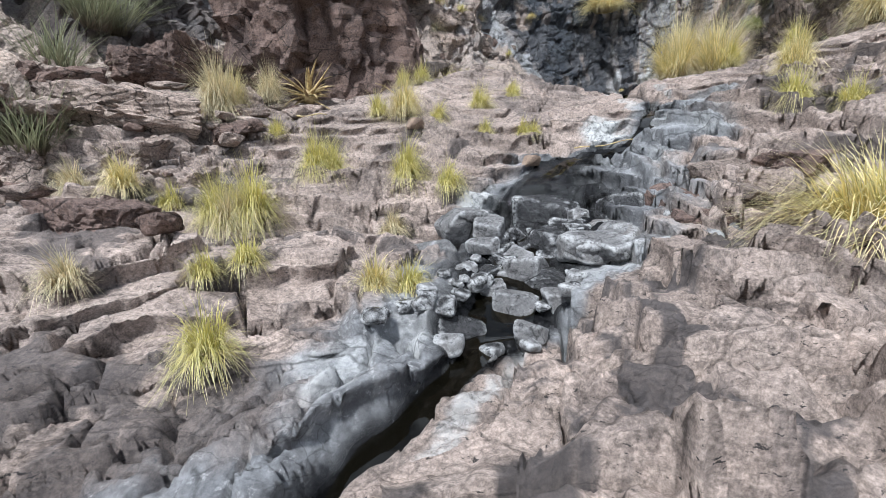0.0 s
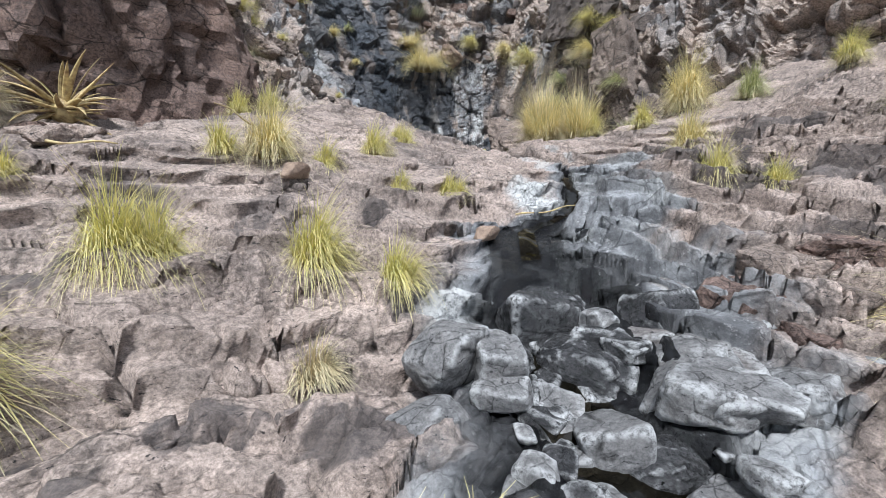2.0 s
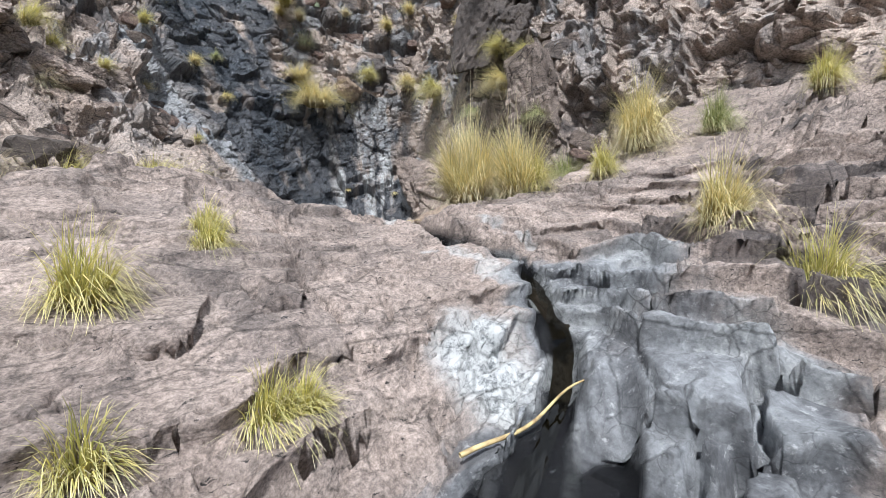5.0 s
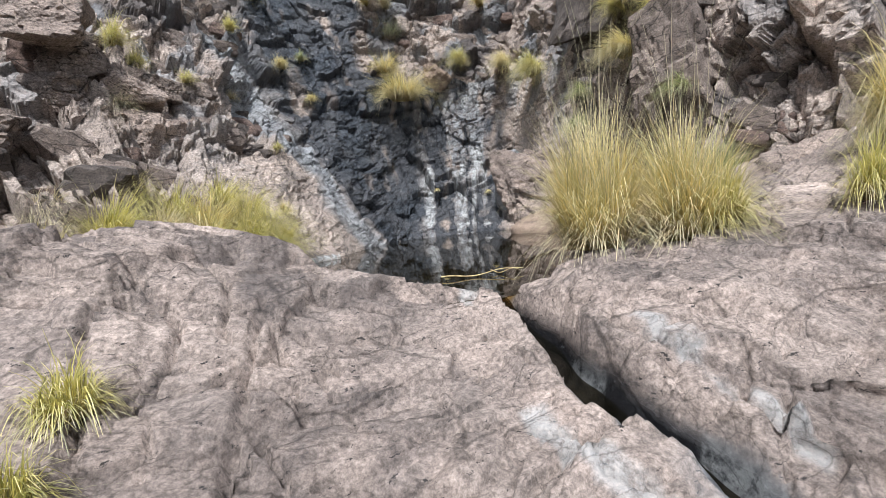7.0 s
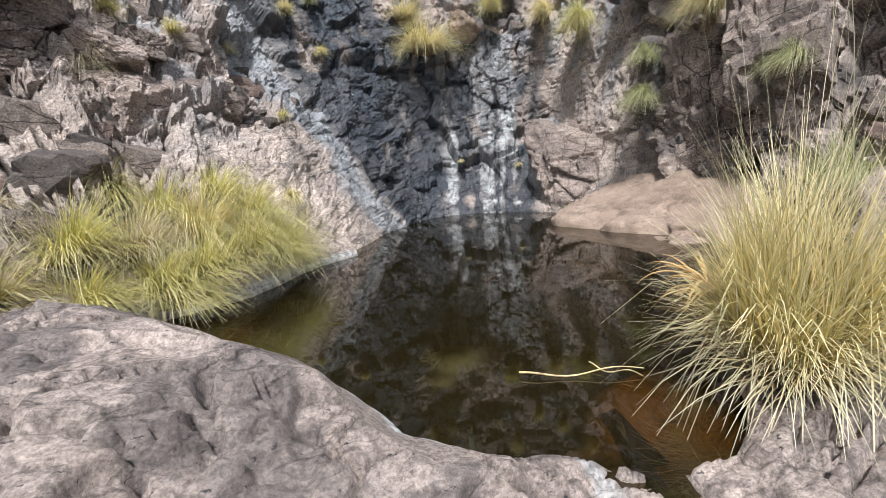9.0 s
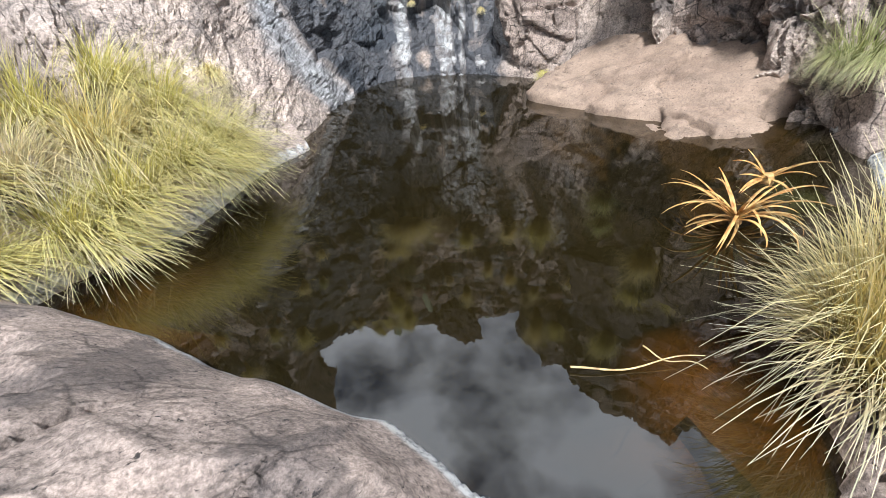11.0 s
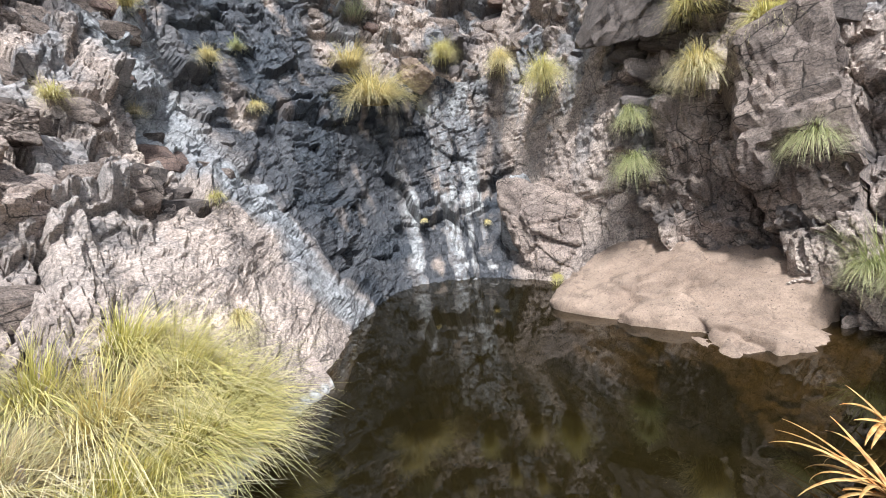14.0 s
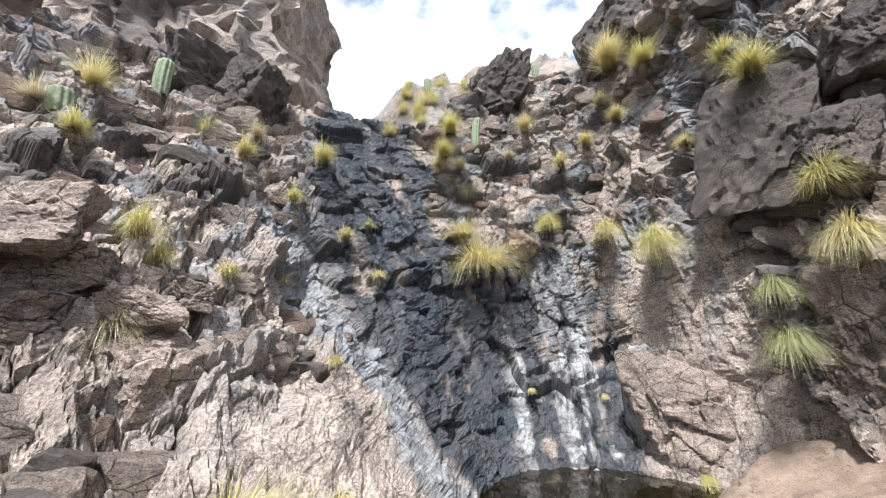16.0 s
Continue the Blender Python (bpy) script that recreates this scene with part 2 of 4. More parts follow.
# ---- meshes ----
def mesh_object(name, verts, faces, mat, parent=None, soft=True, attrs=None):
    me = bpy.data.meshes.new(name)
    verts = np.asarray(verts, dtype=np.float32)
    faces = np.asarray(faces, dtype=np.int32)
    me.vertices.add(len(verts))
    me.vertices.foreach_set("co", verts.ravel())
    n = faces.shape[1]
    me.loops.add(faces.size)
    me.loops.foreach_set("vertex_index", faces.ravel())
    me.polygons.add(len(faces))
    me.polygons.foreach_set("loop_start", np.arange(0, faces.size, n, dtype=np.int32))
    me.polygons.foreach_set("loop_total", np.full(len(faces), n, dtype=np.int32))
    me.polygons.foreach_set("use_smooth", np.full(len(faces), soft, dtype=bool))
    me.update(calc_edges=True)
    for key, v in (attrs or {}).items():
        a = me.attributes.new(key, "FLOAT", "POINT")
        a.data.foreach_set("value", np.asarray(v, dtype=np.float32))
    me.materials.append(mat)
    ob = new(name, me)
    ob.parent = parent
    return ob


def grid_faces(nu, nv):
    i = np.arange(nu - 1)[:, None] * nv + np.arange(nv - 1)[None, :]
    return np.stack([i, i + nv, i + nv + 1, i + 1], -1).reshape(-1, 4)


# ---- the stream bed and its banks ----
# along the stream: y, its middle x, its bed z
STREAM = np.array([(-6, -3.0, -4.8), (-1, -1.9, -3.15), (0.5, -1.3, -2.74), (1.5, -0.75, -2.46), (2.3, -0.25, -2.36), (3.1, 0.2, -2.15), (3.95, 0.55, -1.98), (4.1, 0.62, -1.92),
                   (4.2, 0.66, -1.46), (4.32, 0.72, -1.38), (5.0, 1.2, -1.2), (5.25, 1.75, -1.15), (5.42, 2.2, -1.05), (5.6, 2.48, -0.8), (5.95, 2.68, -0.62), (6.3, 2.84, -0.54), (7.0, 2.95, -0.42), (8.0, 3.2, -0.2), (8.8, 3.45, -0.06), (11, 4.2, -0.3)])
# heights of the left bank at 0.45, 1.6, 3 and 6 m from the stream
LEFT = np.array([(-6, -4.2, -4.0, -3.6, -2.6), (-1, -2.9, -2.8, -2.6, -2.0), (0.5, -2.5, -2.45, -2.4, -1.7), (1.5, -2.12, -2.22, -2.1, -1.4), (2.3, -2.13, -2.2, -1.85, -1.2),
                 (3.1, -2.06, -1.95, -1.66, -1.1), (3.95, -1.88, -1.9, -1.78, -1.25), (4.12, -1.86, -1.88, -1.76, -1.25), (4.24, -1.46, -1.5, -1.5, -1.15), (4.4, -1.38, -1.42, -1.45, -1.15), (4.95, -1.12, -1.06, -1.15, -1.15), (5.6, -0.92, -0.87, -0.8, -0.8),
                 (6.1, -0.42, -0.55, -0.5, -0.4), (7.0, -0.2, -0.25, -0.02, -0.2), (8.0, -0.02, 0.06, 0.5, 0.0), (8.8, 0.07, 0.42, 0.8, 0.2), (11, 0.2, 0.65, 0.75, 0.4)])
# heights of the right bank at 0.4, 1.2, 2.5 and 5 m from the stream
RIGHT = np.array([(-6, -4.2, -3.6, -3.0, -2.2), (-1, -2.9, -2.35, -2.1, -1.5), (0.5, -2.6, -2.03, -1.95, -1.4), (1.5, -2.42, -2.08, -1.8, -1.25), (2.3, -2.3, -2.0, -1.6, -1.1),
                  (3.1, -1.98, -1.52, -1.1, -0.5), (3.95, -1.6, -1.2, -0.92, 0.02), (4.4, -1.3, -1.12, -0.75, 0.15), (5.0, -1.1, -0.8, -0.32, 0.45), (6.1, -0.45, -0.18, 0.1, 0.9),
                  (7.0, -0.02, 0.16, 0.34, 1.1), (8.0, 0.06, 0.3, 0.42, 1.1), (8.8, 0.08, 0.25, 0.34, 0.9), (11, 0.1, 0.2, 0.3, 0.7)])
POOL = np.array([(3.35, 8.32), (2.75, 8.75), (2.3, 9.2), (2.12, 9.8), (1.8, 10.2), (1.45, 10.75), (0.9, 11.5), (0.1, 12.5), (0.4, 12.8), (1.4, 13.2), (2.45, 14.5), (3.45, 15.1), (4.85, 17.7),
                 (6.4, 19.55), (7.3, 19.5), (9.25, 17.5), (9.7, 15.4), (10.2, 14.2), (10.2, 12.4), (9.8, 10.6), (8.6, 9.6), (7.0, 9.0), (5.3, 8.5), (4.3, 8.62), (4.14, 8.45), (3.9, 8.27), (3.6, 8.25)])


# long cracks in the bedrock
CRACKS = (((1.55, 8.3), (1.44, 7.95), (1.29, 6.9), (1.27, 6.2)), ((-1.15, 2.7), (-1.08, 1.7), (-1.25, 1.1)), ((-0.95, 2.9), (-1.5, 2.35), (-2.2, 1.95), (-2.8, 1.5)), ((3.4, 7.6), (3.8, 6.6), (3.9, 6.0)),
          ((3.2, 7.0), (4.2, 6.9), (5.0, 6.3)), ((1.0, 8.6), (0.75, 8.0), (0.9, 7.2)), ((0.6, 1.6), (1.2, 1.5), (1.9, 1.7)), ((0.2, 1.2), (1.1, 0.9), (2.0, 1.1)), ((1.45, 7.5), (2.0, 7.6), (2.6, 7.5)),
          ((0.5, 8.9), (0.9, 8.5), (1.1, 8.0), (1.0, 7.5)), ((1.2, 8.9), (1.35, 8.4), (1.3, 8.0)), ((0.4, 8.3), (0.8, 8.2), (1.2, 8.35)), ((1.6, 8.25), (2.2, 8.3), (2.9, 8.1)), ((2.0, 7.2), (2.5, 7.0), (2.8, 6.6)))
SEAMS = (((1.6, 7.1), (2.1, 6.8), (2.4, 6.3)), ((3.6, 8.2), (4.0, 7.6), (4.6, 7.2)), ((3.3, 7.5), (4.0, 7.3), (4.8, 7.3)), ((3.2, 6.6), (4.0, 6.3), (4.8, 5.9)), ((-2.4, 3.6), (-1.6, 3.3), (-1.0, 3.0)), ((-2.6, 4.3), (-1.8, 4.5), (-1.0, 4.35)))


def pool_distance(x, y):
    """Metres to the pool's edge, below 0 inside it."""
    inside = np.zeros(x.shape, bool)
    best = np.full(x.shape, 1e9)
    for (ax, ay), (bx, by) in zip(POOL, np.roll(POOL, -1, 0)):
        ex, ey = bx - ax, by - ay
        s = np.clip(((x - ax) * ex + (y - ay) * ey) / (ex * ex + ey * ey), 0, 1)
        best = np.minimum(best, np.hypot(x - ax - s * ex, y - ay - s * ey))
        inside ^= ((ay > y) != (by > y)) & (x < ex * (y - ay) / (by - ay + 1e-12) + ax)
    return np.where(inside, -best, best)


def soft_interp(y, ky, kv):
    return (np.interp(y - 0.06, ky, kv) + np.interp(y, ky, kv) + np.interp(y + 0.06, ky, kv)) / 3


def across(d, stops, cols, beyond):
    """Height at the distance d for heights given at the stops, row by row."""
    out = cols[0].copy()
    for (a, b), (u, v) in zip(zip(stops[:-1], stops[1:]), zip(cols[:-1], cols[1:])):
        t = np.clip((d - a) / (b - a), 0, 1)
        out = np.where(d > a, u + (v - u) * t, out)
    return np.where(d > stops[-1], out + (d - stops[-1]) * beyond, out)


def ground_base(x, y):
    cx, sz = soft_interp(y, STREAM[:, 0], STREAM[:, 1]), soft_interp(y, STREAM[:, 0], STREAM[:, 2])
    d = x - cx
    # a narrow slot above the cascade
    a = np.abs(d)
    slot = np.where(a < 0.15, a * 3.0, 0.45 + (a - 0.15) * (1.15 / 1.45))
    k = np.maximum(smooth(5.45, 5.75, y), 0.8 * smooth(2.3, 1.8, y)) * (a < 1.6)
    d = np.sign(d) * (a + k * (slot - a))
    lc = [sz] + [soft_interp(y, LEFT[:, 0], LEFT[:, k]) for k in (1, 2, 3, 4)]
    rc = [sz] + [soft_interp(y, RIGHT[:, 0], RIGHT[:, k]) for k in (1, 2, 3, 4)]
    z = np.where(d < 0, across(-d, (0.1, 0.45, 1.6, 3, 6), lc, 0.15), across(d, (0.1, 0.4, 1.2, 2.5, 5), rc, 0.36))
    return z, d


def terrace(z, step, sharp):
    f = np.floor(z / step)
    r = z / step - f
    return (f + np.clip((r - 0.5) * sharp + 0.5, 0, 1)) * step


def ground_height(x, y, detail=True):
    """Height and stain masks of the ground."""
    p = np.stack([x, y, np.zeros_like(x)], 1)
    w = 0.22 * np.stack([fbm(p * 1.1, 3, 5), fbm(p * 1.1, 3, 9), np.zeros_like(x)], 1)
    z, d = ground_base(x + 0.5 * w[:, 0], y + 0.5 * w[:, 1])
    sz = soft_interp(y, STREAM[:, 0], STREAM[:, 2])
    away = smooth(0.12, 0.6, np.abs(d))
    z = z + away * (0.07 * fbm(p * 0.9, 3, 21))
    crust, push = np.zeros_like(x), np.zeros_like(x)
    wet = np.zeros_like(x)
    varnish = np.zeros_like(x)
    if detail:
        # layered ledges that lean across the slope
        lean = z + 0.12 * x - 0.06 * y + 0.13 * fbm(p * 0.9, 3, 31) + 0.03 * fbm(p * 3.1, 3, 33)
        led = terrace(lean, 0.19, 9.0) - lean
        fr = lean / 0.19 - np.floor(lean / 0.19)
        push = 0.10 * smooth(0.44, 0.60, fr) * smooth(1.0, 0.72, fr) * away * (1 - 0.7 * smooth(6.2, 6.9, y)) * smooth(-0.05, 0.2, pool_distance(x, y))
        led = led + 0.35 * (terrace(lean + 0.05 * fbm(p * 2.1, 3, 35), 0.075, 5.0) - lean)
        rightside = smooth(-0.2, 0.6, d)
        rimtop = smooth(5.4, 6.3, y) * (1 - 0.55 * smooth(8.0, 8.5, y))
        z = z + away * led * (0.9 * rightside + 0.75 * (1 - rightside)) * (1 - 0.65 * rimtop)
        # jointed beds: long blocks, flakes on them, fine leaves; the joints run differently on the two banks
        turn = np.where(d < 0, np.radians(22) - np.radians(14) * rimtop, np.radians(-9) + np.radians(16) * rimtop)
        u, v = x * np.cos(turn) + y * np.sin(turn), y * np.cos(turn) - x * np.sin(turn)
        flat = np.zeros_like(x)
        b1, v1, t1 = worley(np.stack([u * 0.75 + 0.6 * w[:, 0], v * 1.7 + 0.9 * w[:, 1], flat], 1), 41, True)
        b2, v2, t2 = worley(np.stack([u * 2.1 + 0.8 * w[:, 0], v * 4.6 + 1.3 * w[:, 1], flat], 1), 51, True)
        b3, v3, t3 = worley(np.stack([u * 4.6 + 1.0 * w[:, 0], v * 12.0 + 2.5 * w[:, 1], flat], 1), 57, True)
        some = smooth(-0.25, 0.25, fbm(p * 0.8 + 31, 3, 63))
        bold = 1 + 0.7 * rightside * smooth(2.8, 2.2, y)
        z = z + away * ((0.075 * v1 + 0.09 * t1) * bold * (1 - 0.6 * rimtop) + (0.042 * v2 + 0.05 * t2) * (1 - 0.35 * rimtop) * (0.35 + 0.65 * some) + (0.009 * v3 + 0.012 * t3) * (0.3 + 0.7 * some) * (1 - 0.3 * rimtop))
        crack1 = 1 - smooth(0.0, 0.032, b1)
        crack2 = (1 - smooth(0.0, 0.07, b2)) * some
        z = z - away * (0.15 * bold * crack1 * (1 - 0.4 * rimtop) + 0.08 * crack2 * (1 - 0.5 * rimtop))
        for line in CRACKS + SEAMS:
            for (ax, ay), (bx, by) in zip(line[:-1], line[1:]):
                ex, ey = bx - ax, by - ay
                px, py = x + 0.35 * w[:, 0], y + 0.35 * w[:, 1]
                sft = np.clip(((px - ax) * ex + (py - ay) * ey) / (ex * ex + ey * ey), 0, 1)
                z = z - 0.08 * smooth(0.03, 0.006, np.hypot(px - ax - sft * ex, py - ay - sft * ey))
        z = z + 0.012 * fbm(p * 9, 4, 71) * (1 - 0.65 * rimtop)
        # stains: grey mineral film along the stream, wet black in its bed, dark patches
        reach = np.interp(y, [-2, 2, 3, 4.5, 6.2, 7.5, 9], [0.75, 0.8, 1.3, 1.5, 0.7, 0.36, 0.24])
        side = np.where(d > 0, 1.35 - 0.85 * smooth(5.5, 6.3, y) - 0.95 * smooth(2.6, 2.0, y), 0.8 + 0.6 * smooth(3.0, 2.2, y))
        n = fbm(p * 1.5, 5, 81)
        crust = smooth(1.15, 0.65, np.abs(d) / (reach * side) + 0.35 * n)
        bed = np.interp(y, [-2, 1.2, 2.4, 3.2, 3.9, 4.4, 5, 5.7, 6.3, 8.8], [0.3, 0.28, 0.42, 0.8, 0.85, 0.6, 0.45, 0.36, 0.3, 0.22])
        wet = smooth(1.25, 0.75, np.abs(d) / bed + 0.25 * n)
        shelf = np.hypot((x - 1.45) / 0.62, (y - 4.92 - 0.25 * (x - 1.45)) / 0.17)
        z = z + smooth(1.5, 0.8, shelf) * (np.minimum(z, -1.2) - z)
        wet = np.maximum(wet, smooth(1.15, 0.85, shelf + 0.35 * n))
        varnish = 0.6 * smooth(0.25, 0.5, fbm((p + w) * 1.9 + 40, 6, 91, 0.6)) * smooth(0.3, 0.9, np.abs(d)) * (1 - 0.65 * rimtop) * (0.8 + 0.35 * bold)
    # the pool's basin and shore
    pd = pool_distance(x + 0.25 * w[:, 0], y + 0.25 * w[:, 1])
    near = np.where(y > 8.2, 1.0, 0.0) * smooth(8.2, 8.9, y)
    basin = np.where(pd < 0, -0.06 - 1.5 * smooth(0.0, 1.5, -pd), 9.0)
    shore = 0.04 + np.where(x < 1.9, 0.9, 0.9 - 0.55 * np.clip((x - 1.9) / 0.4, 0, 1)) * np.maximum(pd, 0) ** 0.7 + 0.03 * fbm(p * 3, 3, 99)
    z = np.where(pd < 0, np.minimum(z, basin * np.where((x - 4.3) ** 2 + (y - 9.2) ** 2 < 4, 0.25 + 0.75 * np.clip(np.hypot(x - 4.3, y - 9.2) / 2, 0, 1), 1.0)), z + near * (np.minimum(z, shore) - z))
    z = np.where((pd >= 0) & (y > 8.9), np.maximum(z, 0.015 + 0.1 * np.clip(pd, 0, 0.6)), z)
    z = np.where((pd >= 0) & (x > 3.3) & (y > 15.0), -0.25, z)
    dry = smooth(-0.05, 0.1, pd)
    crust, wet, varnish = crust * dry, wet * dry, varnish * dry
    lime = np.where(y > 8.9, smooth(0.06, 0.02, np.abs(pd - 0.03)), 0.0)
    if detail:
        dx = x - soft_interp(y, STREAM[:, 0], STREAM[:, 1])
        lime = np.maximum(lime, smooth(0.34, 0.12, np.abs(x - 1.85)) * smooth(5.4, 5.5, y) * smooth(6.05, 5.85, y))
        lime = np.maximum(lime, 0.5 * smooth(0.10, 0.04, np.abs(np.abs(dx + 0.05 * n) - 0.36)) * smooth(0.05, 0.3, fbm(p * 2.3 + 7, 4, 77)) * (y < 8.7))
        lime = np.maximum(lime, 0.3 * smooth(0.3, 0.5, fbm(p * np.array([2.6, 2.6, 1]) + 70, 5, 79)) * crust)
        lime = np.maximum(lime, 0.75 * smooth(1.1, 0.6, np.hypot((x + 0.1) / 0.3, (y - 4.2) / 0.25) + 0.5 * n))
        lime = lime * (1 - 0.9 * wet * (y < 5.3))
    return z, crust, wet, varnish, pd, lime * np.ones_like(x), push * np.sign(d), push


def sheet(x0, x1, y0, y1, step):
    xs, ys = np.arange(x0, x1 + 1e-6, step), np.arange(y0, y1 + 1e-6, step)
    gx, gy = np.meshgrid(xs, ys, indexing="ij")
    return gx.ravel(), gy.ravel(), grid_faces(len(xs), len(ys))


# one sheet, finer towards the stream
def warped(lo, hi, mid, n, power):
    t = np.linspace(-1, 1, n)
    s = np.sign(t) * np.abs(t) ** power
    return np.where(s < 0, mid + s * (mid - lo), mid + s * (hi - mid))


xs = np.concatenate([np.linspace(-60, -12, 24)[:-1], np.linspace(-12, -5, 60)[:-1], np.linspace(-5, 6.5, 600)[:-1], np.linspace(6.5, 12, 50)[:-1], np.linspace(12, 60, 24)])
ys = np.concatenate([np.linspace(-60, -6, 26)[:-1], np.linspace(-6, -0.5, 60)[:-1], np.linspace(-0.5, 11.2, 620)[:-1], np.linspace(11.2, 21, 100)[:-1], np.linspace(21, 60, 20)])
gx, gy = [a.ravel() for a in np.meshgrid(xs, ys, indexing="ij")]
gz, g_crust, g_wet, g_varnish, g_pd, g_lime, g_dx, g_dy = ground_height(gx, gy)
gz = np.where(gy < -6, gz + (gy + 6) * 0.15, gz)
silt = smooth(0.02, -0.1, g_pd)
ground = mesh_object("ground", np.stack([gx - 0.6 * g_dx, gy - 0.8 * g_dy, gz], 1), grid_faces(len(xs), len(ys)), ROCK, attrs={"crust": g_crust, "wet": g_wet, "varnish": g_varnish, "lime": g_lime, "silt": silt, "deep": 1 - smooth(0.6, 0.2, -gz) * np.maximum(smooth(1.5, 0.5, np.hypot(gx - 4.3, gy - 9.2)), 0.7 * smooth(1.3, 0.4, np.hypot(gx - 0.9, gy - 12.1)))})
tagged(ground, "pinkish brown layered rock slope with grey stream bed", "ground", kind="structure")

# ---- the cliffs round the pool ----
HUB = (2.0, 9.5)
# bearing from the hub, then the distance at heights 0, 2.5, 6 and 13 m, and the height of the crest
CLIFF_LEFT = np.array([(-120, 9, 12, 14, 19, 8), (-85, 7.5, 9.5, 11, 15, 12), (-55, 5.0, 7.4, 9.2, 14, 14), (-28, 3.7, 6.0, 8.6, 15, 14.5), (-15, 3.75, 6.3, 9.3, 15.5, 14.5),
                       (-5, 4.2, 6.8, 9.8, 15.5, 14), (4, 5.0, 7.6, 11.4, 15.5, 13.6), (10, 5.6, 9.0, 12.1, 15.8, 13.3), (17, 7.6, 10.8, 12.7, 16.0, 13.2), (22, 10.2, 12.4, 13.3, 16.2, 13.0)])
CLIFF_RIGHT = np.array([(27, 11.1, 13.0, 14.0, 17.0, 16.0), (33, 11.0, 13.4, 13.9, 18.0, 18.5), (42, 10.7, 13.6, 14.4, 18.5, 18.0), (52, 9.7, 11.3, 13.0, 17.0, 19.0),
                        (62, 9.0, 9.6, 10.8, 13.0, 19.0), (75, 8.3, 9.0, 10.0, 12.5, 16.0), (90, 7.2, 8.6, 10.0, 13.0, 12.0), (105, 7.8, 9.4, 10.6, 14, 10.0), (130, 9.5, 11, 12, 16, 8.0)])
CLIFFS = np.concatenate([CLIFF_LEFT, CLIFF_RIGHT])


def cliff_point(az, v):
    """A point of the bare cliff: bearing in degrees, v from 0 at the foot to 1 at the crest."""
    top = soft_az(az, 5)
    z = -1.2 + v * (top + 1.2)
    r = [soft_az(az, k) for k in (1, 2, 3, 4)]
    levels = (0, 2.5, 6, 13)
    out = r[0] + z * 0.25 * (z < 0)
    for k in range(3):
        t = np.clip((z - levels[k]) / (levels[k + 1] - levels[k]), 0, 1)
        out = np.where(z > levels[k], r[k] + (r[k + 1] - r[k]) * t, out)
    out = np.where(z > 13, r[3] + (z - 13) * 0.55, out)
    a = np.radians(az)
    return np.stack([HUB[0] + out * np.sin(a), HUB[1] + out * np.cos(a), z], -1)


def soft_az(az, k):
    return sum(np.interp(az + o, CLIFFS[:, 0], CLIFFS[:, k]) for o in (-2, -1, 0, 1, 2)) / 5


def band(az, lo, hi, soft=2.0):
    return smooth(lo - soft, lo + soft, az) * smooth(hi + soft, hi - soft, az)


azs = np.concatenate([np.linspace(-120, -36, 130)[:-1], np.linspace(-36, 88, 620)[:-1], np.linspace(88, 130, 90)])
vs = np.linspace(0, 1, 400) ** 1.15
ca, cv = [a.ravel() for a in np.meshgrid(azs, vs, indexing="ij")]
cp = cliff_point(ca, cv)
eps = 0.4
du = cliff_point(ca + eps, cv) - cliff_point(ca - eps, cv)
dv = cliff_point(ca, np.clip(cv + 0.01, 0, 1)) - cliff_point(ca, np.clip(cv - 0.01, 0, 1))
cn = np.cross(du, dv)
cn /= np.linalg.norm(cn, axis=1)[:, None] + 1e-9
inward = np.stack([HUB[0] - cp[:, 0], HUB[1] - cp[:, 1], np.full(len(cp), 6.0)], 1)
cn *= np.sign((cn * inward).sum(1))[:, None]
cz = cp[:, 2]
# where the rock is smooth: the sloping slab left of the fall, the rounded wall right of it
fall_l = np.interp(cz, [0, 0.6, 2.3, 4.1, 6.1, 8.0, 12.5], [21.0, 18.9, 12.8, 6.0, 0.8, 0.6, 3.5])
fall_r = np.interp(cz, [0, 4, 6.3, 6.9, 13], [43, 41.5, 40, 19.5, 19])
warp_c = 1.4 * fbm(cp * 0.6, 4, 111)
in_fall = smooth(-1.2, 1.2, ca + warp_c - fall_l) * smooth(1.2, -1.2, ca + warp_c - fall_r)
slab_m = smooth(-1.5, 1.5, fall_l - ca) * smooth(-15, -9, ca) * smooth(3.6, 2.2, cz)
round_m = band(ca, 43, 58) * smooth(6.6, 5.4, cz)
calm = np.clip(0.9 * slab_m + 0.82 * round_m + 0.45 * in_fall, 0, 0.92)
qc = cp + 0.22 * np.stack([fbm(cp * 0.7, 3, 121), fbm(cp * 0.7, 3, 122), fbm(cp * 0.7, 3, 123)], 1)
arc = np.radians(ca) * 11.5
ua, va = arc * 0.97 + cz * 0.22 + 0.8 * (qc - cp)[:, 0], cz * 0.97 - arc * 0.22 + 0.8 * (qc - cp)[:, 2]
level = np.zeros_like(arc)
B1, V1, T1 = worley(np.stack([ua * 0.55, va * 0.42, level], 1), 131, True)
B2, V2, T2 = worley(np.stack([ua * 1.35, va * 1.05, level], 1), 141, True)
B3, V3, T3 = worley(np.stack([ua * 3.6, va * 2.6, level], 1), 151, True)
B4, V4, T4 = worley(np.stack([ua * 1.1, va * 5.5, level], 1), 157, True)
disp = (1 - calm) * (0.40 * V1 + 0.36 * T1 + 0.20 * V2 + 0.32 * T2) + (1 - 0.9 * calm) * (0.05 * V3 + 0.10 * T3) + 0.02 * V4
disp -= (1 - 1.05 * calm) * (0.16 * (1 - smooth(0, 0.05, B1)) + 0.10 * (1 - smooth(0, 0.06, B2))) + 0.04 * (1 - smooth(0, 0.08, B3)) * (1 - 0.95 * calm)
